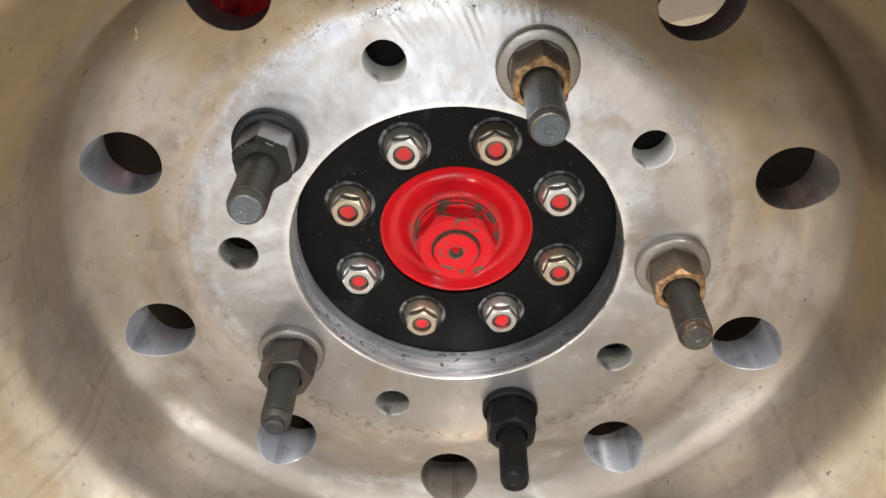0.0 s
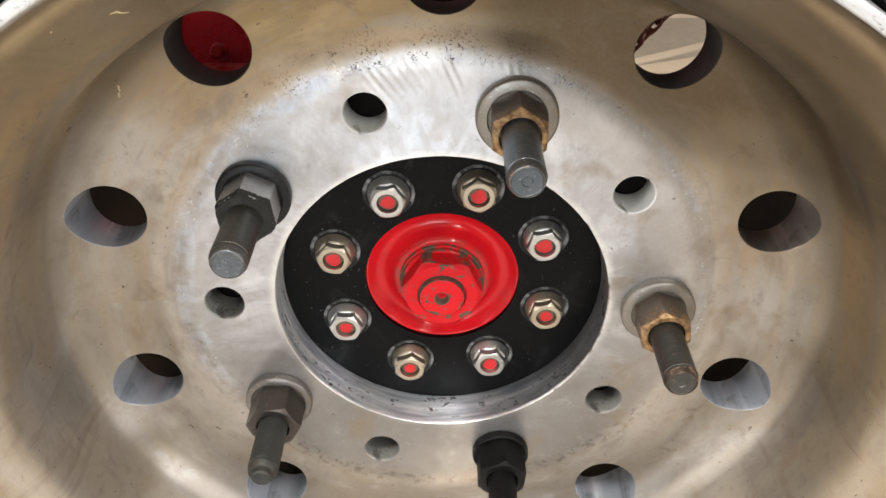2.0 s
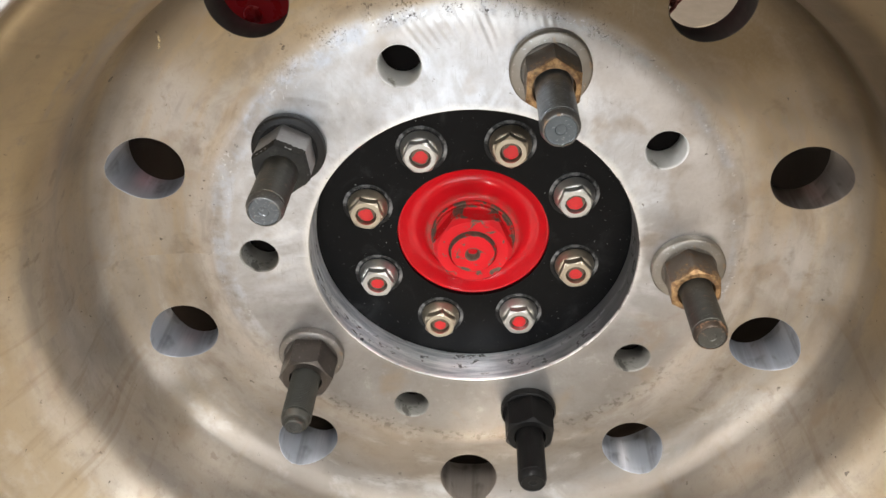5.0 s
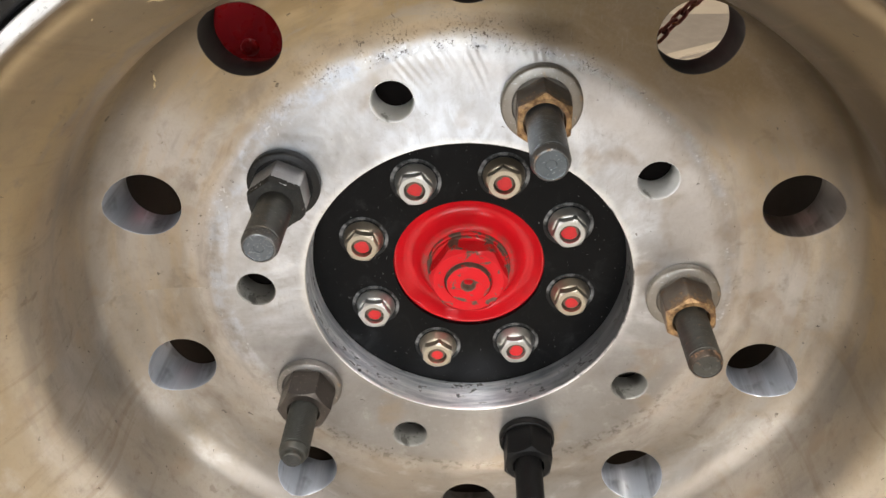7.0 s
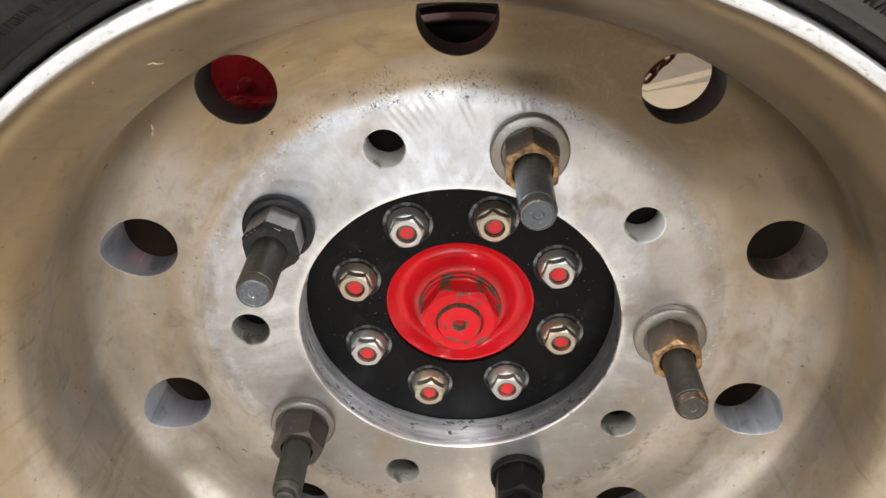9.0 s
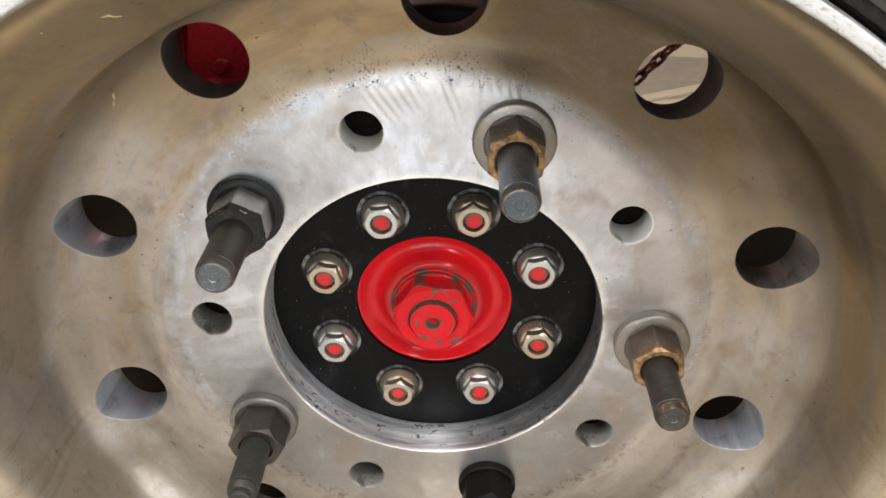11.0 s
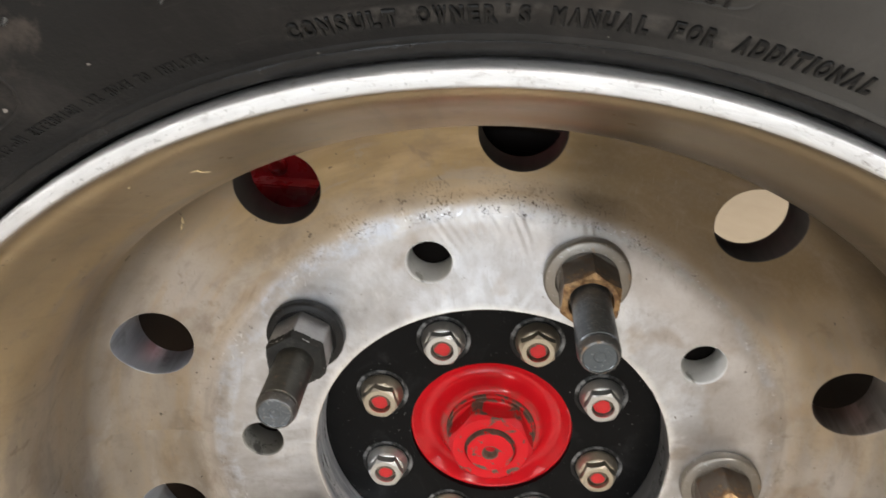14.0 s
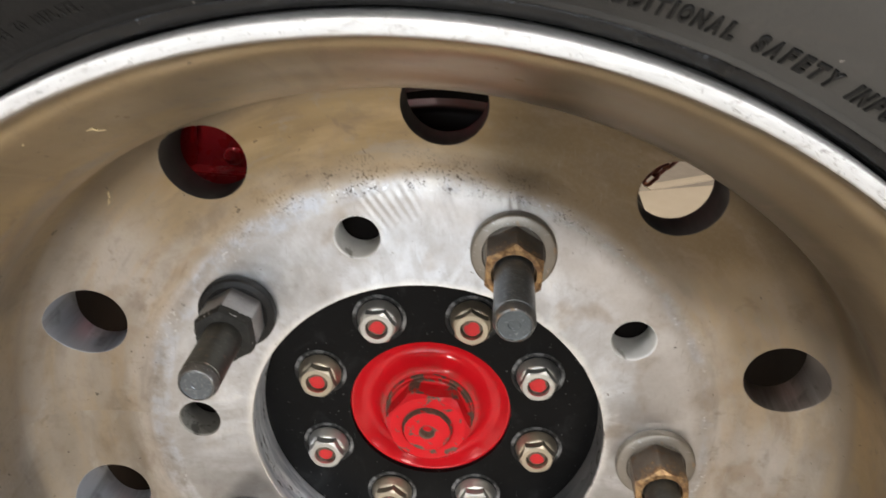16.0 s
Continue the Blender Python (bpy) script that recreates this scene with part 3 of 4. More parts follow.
BOLT_OIL = steel_material("greasy_stud_steel", (0.009, 0.0085, 0.0075), (0.075, 0.074, 0.062), 0.48, 0.30, (0.030, 0.021, 0.014), 0.5, 75, 0.7, 0.3)
COLLAR_DARK = steel_material("dark_collar_steel", (0.014, 0.014, 0.015), (0.034, 0.033, 0.032), 0.45, 0.0, metal=0.7)
CHAIN_RUST = steel_material("rusty_chain_iron", (0.28, 0.068, 0.044), (0.13, 0.040, 0.028), 0.65, 0.3, (0.32, 0.11, 0.055), 0.1)
DRUM = paint_material("black_drum_iron", (0.0060, 0.0048, 0.0042), (0.010, 0.0075, 0.0065), 0.6, 30, 0.2, 0.1, (0.04, 0.025, 0.018), 0.05)
SHOULDER = paint_material("brown_black_iron", (0.026, 0.019, 0.019), (0.042, 0.031, 0.029), 0.42, 30, 0.2, 0.2, (0.05, 0.036, 0.03), 0.18)
CONCRETE = concrete_material()
# floor tones that stand in for shaded and sunlit concrete
SHADED_FLOOR = paint_material("shaded_floor_tone", (0.205, 0.168, 0.130), (0.150, 0.122, 0.094), 0.5, 14, 0.05, 0.5, (0.26, 0.215, 0.165))
SUNLIT_FLOOR = paint_material("sunlit_floor_tone", (0.35, 0.285, 0.205), (0.29, 0.235, 0.17), 0.5, 9, 0.05, 0.5, (0.30, 0.24, 0.18))
WALL = paint_material("wall_paint", (0.10, 0.085, 0.065), (0.13, 0.11, 0.085), 0.7, 3, 0.05)
CEILING = paint_material("ceiling_paint", (0.26, 0.23, 0.19), (0.30, 0.265, 0.22), 0.8, 2, 0.05)
FITTING = paint_material("white_fitting", (0.75, 0.75, 0.72), (0.7, 0.7, 0.67), 0.5, 10, 0.02)
TUBE = glow_material("lamp_tube", (1.0, 0.95, 0.88), 20.0)
STRAW = paint_material("dry_straw", (0.72, 0.60, 0.36), (0.60, 0.47, 0.25), 0.7, 300, 0.1)


# ---------------------------------------------------------------- mesh helpers
def mesh_of(name, bm, material, sharp=38):
    bmesh.ops.recalc_face_normals(bm, faces=bm.faces)
    limit = radians(sharp)
    for f in bm.faces:
        f.smooth = True
    for e in bm.edges:
        e.smooth = len(e.link_faces) == 2 and e.calc_face_angle(0) < limit
    me = bpy.data.meshes.new(name)
    bm.to_mesh(me)
    bm.free()
    me.materials.append(material)
    return me


def thing(name, bm, material, at=None, label="", category="", group="", kind="", sharp=38):
    ob = new(name, mesh_of(name, bm, material, sharp) if bm else None)
    if at is not None:
        ob.matrix_world = at
    return tagged(ob, label, category, group, kind)


def part(name, bm, material, parent, label="", sharp=38, kind=""):
    ob = new(name, mesh_of(name, bm, material, sharp))
    ob.parent = parent
    return tagged(ob, label, kind=kind)


def lathe(profile, n=48, axis="z", bm=None, closed=False):
    """Turn a profile of (radius, height) about an axis: z, or y for the wheel."""
    bm = bm or bmesh.new()
    rings = []
    for r, h in profile:
        ring = []
        if r < 1e-6:
            ring = [bm.verts.new((0, 0, h) if axis == "z" else (0, h, 0))]
        else:
            for i in range(n):
                a = 2 * math.pi * i / n
                c, s = r * math.cos(a), r * math.sin(a)
                ring.append(bm.verts.new((c, s, h) if axis == "z" else (c, h, s)))
        rings.append(ring)
    pairs = list(zip(rings, rings[1:])) + ([(rings[-1], rings[0])] if closed else [])
    for a, b in pairs:
        for i in range(n):
            j = (i + 1) % n
            q = [a[i % len(a)], a[j % len(a)], b[j % len(b)], b[i % len(b)]]
            q = [v for k, v in enumerate(q) if v not in q[:k]]
            if len(q) > 2:
                bm.faces.new(q)
    return bm


def smooth_path(points, steps=4):
    """More points along a profile, through the given ones."""
    out = []
    p = [points[0], *points, points[-1]]
    for i in range(1, len(p) - 2):
        for k in range(steps):
            t = k / steps
            out.append(tuple(0.5 * (2 * b + (c - a) * t + (2 * a - 5 * b + 4 * c - d) * t * t + (3 * b - a - 3 * c + d) * t ** 3)
                             for a, b, c, d in zip(p[i - 1], p[i], p[i + 1], p[i + 2])))
    return out + [points[-1]]


def box(bm, x0, x1, y0, y1, z0, z1, bevel=0.0):
    made = bmesh.ops.create_cube(bm, size=1.0)["verts"]
    for v in made:
        v.co = Vector(((x0 + x1) / 2 + v.co.x * (x1 - x0), (y0 + y1) / 2 + v.co.y * (y1 - y0), (z0 + z1) / 2 + v.co.z * (z1 - z0)))
    if bevel:
        edges = {e for v in made for e in v.link_edges}
        bmesh.ops.bevel(bm, geom=list(edges), offset=bevel, segments=2, affect="EDGES")
    return bm


def hexagon(flat, z0, z1, turn=0.0, hole=0.0, chamfer=0.55, n=72, depth=0.004, widest=1.0):
    """A hexagon nut, half the width across flats, with the turned-off corners of its outer end and its hole."""
    bm = bmesh.new()
    low, top, cap, rim, inner = [], [], [], [], []
    for i in range(n):
        a = 2 * math.pi * i / n
        d = (a - turn) % (math.pi / 3) - math.pi / 6
        r = min(flat / math.cos(d), widest)
        c, s = math.cos(a), math.sin(a)
        drop = (r - flat * 0.96) * chamfer
        low.append(bm.verts.new((r * c, r * s, z0)))
        top.append(bm.verts.new((r * c, r * s, z1 - drop)))
        cap.append(bm.verts.new((flat * 0.96 * c, flat * 0.96 * s, z1)))
        h = max(hole, 1e-5)
        rim.append(bm.verts.new((h * 1.06 * c, h * 1.06 * s, z1)))
        inner.append(bm.verts.new((h * c, h * s, z1 - depth)))
    for a, b in ((low, top), (top, cap), (cap, rim), (rim, inner)):
        for i in range(n):
            j = (i + 1) % n
            bm.faces.new((a[i], a[j], b[j], b[i]))
    bm.faces.new(inner)
    bm.faces.new(low)
    return bm


# the frame of things on the wheel's face: local z points out towards the viewer's side
def on_face(x, y, z):
    return pose(x, y, HUB_Z + z, 90, 0, 0)


# ---------------------------------------------------------------- the room
def room():
    x0, x1, y0, y1, z1, w = -4.5, 4.5, -5.2, 4.2, 3.5, 0.2
    thing("floor", box(bmesh.new(), x0 - w, x1 + w, y0 - w, y1 + w, -0.2, 0), CONCRETE, label="worn beige concrete workshop floor", category="floor", kind="structure")
    thing("ceiling", box(bmesh.new(), x0 - w, x1 + w, y0 - w, y1 + w, z1, z1 + 0.2), CEILING, label="plain pale workshop ceiling", category="ceiling", kind="structure")
    # thin sheets that paint sunlight and shade onto the floor behind the wheel
    thing("floor_light_patch", box(bmesh.new(), x0, x1, 1.3, 2.155, 0.0, 0.004), SHADED_FLOOR, label="tan strip of the concrete floor, coloured as shaded", category="floor marking", kind="structure")
    thing("floor_light_patch", box(bmesh.new(), x0, x1, 2.155, 3.4, 0.0, 0.004), SUNLIT_FLOOR, label="pale stretch of the concrete floor, coloured as sunlit", category="floor marking", kind="structure")
    for lx, ly, turn, half, wide, up in ((0.664, 1.858, 31, 0.22, 0.034, 0.008), (0.760, 1.610, 22, 0.75, 0.40, 0.012)):
        thing("floor_light_streak", box(bmesh.new(), -half, half, -wide / 2, wide / 2, 0.0, 0.004), SUNLIT_FLOOR, pose(lx, ly, up - 0.004, 0, 0, turn), "pale slanting streak of light coloured onto the floor", "floor marking", kind="structure")
    wall = dict(label="plain beige painted workshop wall", category="wall", kind="structure")
    thing("wall_north", box(bmesh.new(), x0 - w, x1 + w, y1, y1 + w, 0, z1), WALL, **wall)
    # the south wall with an added unseen doorway, the side walls with added windows
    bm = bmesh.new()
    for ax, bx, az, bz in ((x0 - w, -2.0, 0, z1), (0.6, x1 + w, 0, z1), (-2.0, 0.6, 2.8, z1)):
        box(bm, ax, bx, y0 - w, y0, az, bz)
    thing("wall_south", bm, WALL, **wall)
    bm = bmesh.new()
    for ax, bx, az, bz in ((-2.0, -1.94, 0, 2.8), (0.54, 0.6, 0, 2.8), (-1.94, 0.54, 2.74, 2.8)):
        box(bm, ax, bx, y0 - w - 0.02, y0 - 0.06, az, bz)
    thing("door_1", bm, FITTING, label="unseen doorway with a pale frame, added round the front light", category="doorway", kind="structure")
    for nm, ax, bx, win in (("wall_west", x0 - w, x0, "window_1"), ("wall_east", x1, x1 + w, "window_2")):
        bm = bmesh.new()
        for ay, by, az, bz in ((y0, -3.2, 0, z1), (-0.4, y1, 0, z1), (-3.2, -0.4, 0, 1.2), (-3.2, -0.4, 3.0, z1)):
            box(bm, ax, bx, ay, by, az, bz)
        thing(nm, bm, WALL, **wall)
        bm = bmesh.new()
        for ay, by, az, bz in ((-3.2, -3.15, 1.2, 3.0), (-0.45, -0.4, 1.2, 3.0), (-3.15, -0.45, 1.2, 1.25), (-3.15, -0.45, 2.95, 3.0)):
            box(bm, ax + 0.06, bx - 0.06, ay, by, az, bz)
        thing(win, bm, FITTING, label="unseen window with a white frame, added round the side light", category="window", kind="structure")
    # fittings added out of view for the ceiling lamps
    for lx, ly, watts in LAMPS:
        e = thing("ceiling_light", None, None, pose(lx, ly, 3.5), "added white ceiling light out of view, switched on", "ceiling light", "lights under the ceiling")
        part("housing", box(bmesh.new(), -0.15, 0.15, -0.8, 0.8, -0.09, -0.001, 0.01), FITTING, e)
        for dx in (-0.06, 0.06):
            bm = lathe([(0, -0.74), (0.013, -0.74), (0.013, 0.74), (0, 0.74)], 16, "y")
            bmesh.ops.translate(bm, verts=bm.verts, vec=(dx, 0, -0.112))
            part("tube", bm, TUBE, e, "glowing white lamp tube")


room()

# ---------------------------------------------------------------- the wheel
PCD = 0.142875        # radius of the stud circle
STUD_HOLE = 0.0133
HAND_R, HAND_HOLE = 0.2152, 0.0228
BORE = 0.1082
SEAM, EDGE = 0.172, 0.2440
FRONT = smooth_path([(0.05, 0.0), (0.150, 0.0), (0.158, 0.0), (0.1655, 0.0004), (0.1715, 0.0014), (0.1775, 0.0020), (0.195, 0.0016), (0.212, -0.0006),
                     (0.225, -0.0034), (0.2335, -0.0076), (0.2395, -0.0136), (0.2440, -0.0210)], 6)
BACK = smooth_path([(0.05, 0.024), (0.17, 0.024), (0.2, 0.024), (0.225, 0.026), (0.236, 0.030), (0.2440, 0.038)], 6)
BARREL = [(0.2440, -0.0210), (0.2462, -0.0300), (0.2472, -0.0400), (0.2469, -0.0520), (0.2461, -0.0640), (0.2457, -0.0740), (0.2468, -0.0840),
          (0.2503, -0.0950), (0.2563, -0.1060), (0.2630, -0.1170), (0.2692, -0.1285), (0.2726, -0.1345), (0.2756, -0.1384), (0.2783, -0.1408), (0.2800, -0.1432), (0.2811, -0.1475), (0.2817, -0.1512), (0.2822, -0.1524)]
FLANGE = [(0.2822, -0.1524), (0.2826, -0.1530), (0.2834, -0.1532), (0.2868, -0.1527), (0.2877, -0.1522), (0.2883, -0.1505), (0.2884, -0.1470), (0.2884, -0.1400), (0.2872, -0.1330), (0.2840, -0.1270), (0.2790, -0.1200)]
INBOARD = [(0.2790, 0.1720), (0.2900, 0.1800), (0.2900, 0.1880), (0.2830, 0.1990), (0.2640, 0.2010), (0.2545, 0.1980), (0.2530, 0.1900), (0.2530, 0.1500),
           (0.2528, 0.1200), (0.2515, 0.0900), (0.2490, 0.0650), (0.2463, 0.0500), (0.2440, 0.0380)]


def height(path, r):
    return float(np.interp(r, [p[0] for p in path], [p[1] for p in path]))


def sector_mesh(bm, ra, rb, mid, r0, rh, path, flip, K=16, L=9, rings=(0.0, 0.03, 0.10, 0.22, 0.40, 0.60, 0.80, 1.0)):
    """One tenth of the disc between two radii, with a round hole at r0. Returns the hole's ring of vertices."""
    half = math.pi / 10
    edge = [(ra, -half + 2 * half * i / K) for i in range(K)]
    edge += [(ra + (rb - ra) * i / L, half) for i in range(L)]
    edge += [(rb, half - 2 * half * i / K) for i in range(K)]
    edge += [(rb - (rb - ra) * i / L, -half) for i in range(L)]
    loops = []
    for f in rings:
        loop = []
        for r, a in edge:
            bx, by = r * math.cos(a), r * math.sin(a)
            d = math.atan2(by, bx - r0)
            hx, hy = r0 + rh * math.cos(d), rh * math.sin(d)
            px, py = hx + (bx - hx) * f, hy + (by - hy) * f
            rad, ang = math.hypot(px, py), math.atan2(py, px) + mid
            loop.append(bm.verts.new((rad * math.cos(ang), height(path, rad), rad * math.sin(ang))))
        loops.append(loop)
    n = len(edge)
    for a, b in zip(loops, loops[1:]):
        for i in range(n):
            j = (i + 1) % n
            bm.faces.new((a[i], a[j], b[j], b[i]) if flip else (a[i], b[i], b[j], a[j]))
    return loops[0], edge


def hand_hole_wall():
    """The bevelled edge and the wall of the hand hole at angle 0, following the curved faces of the disc."""
    bm, n = bmesh.new(), 64
    rings = []
    for shrink, path, dy in ((0.0, FRONT, 0.0), (0.0002, FRONT, 0.0002), (0.0004, FRONT, 0.0006), (0.0004, BACK, -0.0008), (0.0, BACK, 0.0)):
        ring = []
        for i in range(n):
            a = 2 * math.pi * i / n
            x, z = HAND_R + HAND_HOLE * math.cos(a), HAND_HOLE * math.sin(a)
            h = height(path, math.hypot(x, z)) + dy
            f = (HAND_HOLE - shrink) / HAND_HOLE
            ring.append(bm.verts.new((HAND_R + (x - HAND_R) * f, h, z * f)))
        rings.append(ring)
    for a, b in zip(rings, rings[1:]):
        for i in range(n):
            j = (i + 1) % n
            bm.faces.new((a[i], a[j], b[j], b[i]))
    return bm


def wheel_body():
    bm = bmesh.new()
    for k in range(10):
        for ra, rb, mid, r0, rh in ((BORE + 0.0015, SEAM, radians(36 * k), PCD, STUD_HOLE), (SEAM, EDGE, radians(36 * k + 18), HAND_R, HAND_HOLE)):
            sector_mesh(bm, ra, rb, mid, r0, rh, FRONT, False)
    lathe(smooth_path(BARREL, 3), 160, "y", bm)
    bmesh.ops.remove_doubles(bm, verts=bm.verts, dist=2e-5)
    return bm


def inner_barrel():
    bm = bmesh.new()
    for k in range(10):
        for ra, rb, mid, r0, rh in ((BORE + 0.0015, SEAM, radians(36 * k), PCD, STUD_HOLE), (SEAM, EDGE, radians(36 * k + 18), HAND_R, HAND_HOLE)):
            sector_mesh(bm, ra, rb, mid, r0, rh, BACK, True, rings=(0.0, 0.3, 1.0))
    lathe([FLANGE[-1], (0.262, -0.112), (0.256, -0.09), (0.256, 0.06), (0.268, 0.15), INBOARD[0]], 160, "y", bm)
    lathe(smooth_path(INBOARD, 2), 160, "y", bm)
    bmesh.ops.remove_doubles(bm, verts=bm.verts, dist=2e-5)
    return bm


def stud_hole_wall():
    n, r = 50, STUD_HOLE
    return lathe([(r + 0.0001, 0.0), (r - 0.0007, 0.0009), (r - 0.0007, 0.0228), (r + 0.0001, 0.024)], n, "y")


wheel = thing("wheel_assembly", None, None, pose(0, 0, HUB_Z), "ten-stud machined aluminium truck wheel with its black tyre mounted", "wheel")
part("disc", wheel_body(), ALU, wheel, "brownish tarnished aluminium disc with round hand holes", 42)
part("rim_lip", lathe(smooth_path(FLANGE, 3), 160, "y"), LIP, wheel, "bright scuffed aluminium rim lip", 42)
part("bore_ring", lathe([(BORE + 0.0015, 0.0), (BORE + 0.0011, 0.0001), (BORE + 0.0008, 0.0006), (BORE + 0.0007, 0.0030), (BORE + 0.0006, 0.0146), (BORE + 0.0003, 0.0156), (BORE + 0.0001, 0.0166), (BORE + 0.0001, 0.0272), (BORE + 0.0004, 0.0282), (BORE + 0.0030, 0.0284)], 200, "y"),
     BORE_METAL, wheel, "bright machined bore edge with dark dirt, right side darkened for the hub's reflection", 30)
part("inner_barrel", inner_barrel(), SHADED_BROWN, wheel, "brown inside of the rim, coloured dark for its shade", 42)
for k in range(10):
    look_of, words = {1: (HAND_SHADED, "near-black hand hole wall, coloured as shaded"), 2: (HAND_SHADED, "near-black hand hole wall, coloured as shaded"), 3: (HAND_SHADED, "near-black hand hole wall, coloured as shaded"),
                      0: (HAND_BROWN, "brown hand hole wall"), 7: (HAND_BROWN, "brown hand hole wall")}.get(k, (HAND_METAL, "satin machined hand hole wall"))
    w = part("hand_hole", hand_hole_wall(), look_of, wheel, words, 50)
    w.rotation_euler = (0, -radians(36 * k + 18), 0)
for k in range(10):
    dull = k in (5, 7, 9)
    w = part("stud_hole", stud_hole_wall(), HOLE_DULL if dull else HOLE_METAL, wheel, "dull grey stud hole wall" if dull else "whitish oxidised stud hole wall")
    w.location = (PCD * math.cos(radians(36 * k)), 0, PCD * math.sin(radians(36 * k)))


# ---------------------------------------------------------------- the tyre
SIDE = smooth_path([(0.2880, -0.1290), (0.2890, -0.1360), (0.2897, -0.1420), (0.2910, -0.1455), (0.2945, -0.1474), (0.2985, -0.1500), (0.3060, -0.1575), (0.3160, -0.1642),
                    (0.3300, -0.1720), (0.3600, -0.1840), (0.4000, -0.1900), (0.4500, -0.1840), (0.4900, -0.1650), (0.5100, -0.1450), (0.5180, -0.1250)], 5)


def tyre():
    crown = [(0.5200, -0.1200), (0.5200, -0.082), (0.508, -0.080), (0.508, -0.070), (0.5200, -0.068), (0.5200, -0.006), (0.508, -0.004), (0.508, 0.004), (0.5200, 0.006),
             (0.5200, 0.068), (0.508, 0.070), (0.508, 0.080), (0.5200, 0.082), (0.5200, 0.16)]
    back = [(r, 0.040 - y) for r, y in reversed(SIDE)]
    inner = [(0.272, 0.155), (0.2600, 0.10), (0.2600, -0.09), (0.268, -0.112)]
    return part("tyre", lathe(SIDE + crown + back + inner, 220, "y", closed=True), RUBBER, wheel, "dusty black rubber tyre")


TYRE = tyre()


def on_sidewall(r, a, out):
    """A point on the sidewall, in the tyre's own space, at radius r and angle a, out metres proud of it."""
    h = 0.0005
    slope = (height(SIDE, r + h) - height(SIDE, r - h)) / (2 * h)
    nr, ny = slope, -1.0
    k = math.hypot(nr, ny)
    rr, y = r + out * nr / k, height(SIDE, r) + out * ny / k
    return Vector((rr * math.cos(a), y, rr * math.sin(a)))


GLYPHS = {}


def glyph(ch):
    """Triangulated outline of one letter of the built-in font, one high."""
    if ch not in GLYPHS:
        cu = bpy.data.curves.new("letter", "FONT")
        cu.body, cu.align_x, cu.resolution_u, cu.offset = ch, "CENTER", 3, 0.018
        cu.extrude, cu.bevel_depth, cu.bevel_resolution = 0.05, 0.045, 0
        ob = new("letter", cu)
        me = bpy.data.meshes.new_from_object(ob.evaluated_get(bpy.context.evaluated_depsgraph_get()))
        bpy.data.objects.remove(ob)
        bpy.data.curves.remove(cu)
        GLYPHS[ch] = me
    return GLYPHS[ch]


def word_mesh(word, spots, step, r, high, raise_by, wide=1.0):
    """Raised letters along the sidewall: the middle of each and their step are angles in degrees, running clockwise."""
    bm = bmesh.new()
    for i, ch in enumerate(word):
        one = bmesh.new()
        one.from_mesh(glyph(ch))
        bmesh.ops.remove_doubles(one, verts=one.verts, dist=1e-5)
        a0 = radians(spots[i])
        xs = [v.co.x for v in one.verts]
        mid, span = (max(xs) + min(xs)) / 2, max(xs) - min(xs)
        fit_x = radians(step) * r * wide / max(span, 0.62)
        for v in one.verts:
            u, w, up = (v.co.x - mid) * fit_x, v.co.y * high / 0.72, (v.co.z + 0.095) / 0.19
            v.co = on_sidewall(r + w, a0 - u / r, raise_by * up - 0.0002)
        me = bpy.data.meshes.new("tmp")
        one.to_mesh(me)
        one.free()
        bm.from_mesh(me)
        bpy.data.meshes.remove(me)
    return bm


def lettering():
    text, step = "CONSULT OWNER'S MANUAL FOR ADDITIONAL SAFETY INFORMATION", 0.916
    at, last = 104.73, "C"
    spots = []
    for ch in text:
        if spots:
            at -= step * ((0.5 if ch == "I" else 1.0) + (0.5 if last == "I" else 1.0)) / 2
        spots.append(at)
        last = ch
    i = 0
    for word in text.split(" "):
        part("lettering", word_mesh(word, spots[i:i + len(word)], step, 0.3031, 0.0053, 0.0013, 0.80), LETTER, TYRE, "raised black rubber words", 30)
        i += len(word) + 1
    text, end, step = "CLIP-ON EXTENSION AIR HOSE TO INFLATE.", 110.24, 0.4256
    i = 0
    for word in text.split(" "):
        first = end + step * (len(text) - 1 - i)
        part("lettering", word_mesh(word, [first - step * k for k in range(len(word))], step, 0.3034, 0.0030, 0.0006, 0.80), LETTER, TYRE, "small raised rubber words", 30)
        i += len(word) + 1
    for word, start in (("AT", 88.05), ("120", 86.2), ("PSI", 83.6)):
        part("lettering", word_mesh(word, [start - 0.80 * k for k in range(len(word))], 0.80, 0.3156, 0.0036, 0.0008, 0.80), LETTER, TYRE, "raised rubber words", 30)


lettering()


def rib(points, w=0.0005, out=0.0005):
    """A fine raised line along sidewall points given as (radius, angle in degrees)."""
    bm = bmesh.new()
    rows = []
    for i, (r, a) in enumerate(points):
        r2, a2 = points[min(i + 1, len(points) - 1)]
        r1, a1 = points[max(i - 1, 0)]
        d = Vector(((r2 - r1), radians(a2 - a1) * r))
        d.normalize()
        side = Vector((-d.y, d.x))
        row = []
        for s, o in ((-1.5, -0.0001), (-0.6, out), (0.6, out), (1.5, -0.0001)):
            row.append(bm.verts.new(on_sidewall(r + side.x * w * s, radians(a) + side.y * w * s / r, o)))
        rows.append(row)
    for a, b in zip(rows, rows[1:]):
        for k in range(3):
            bm.faces.new((a[k], a[k + 1], b[k + 1], b[k]))
    return bm


def arc(r, a0, a1, n=24):
    return [(r, a0 + (a1 - a0) * i / n) for i in range(n + 1)]


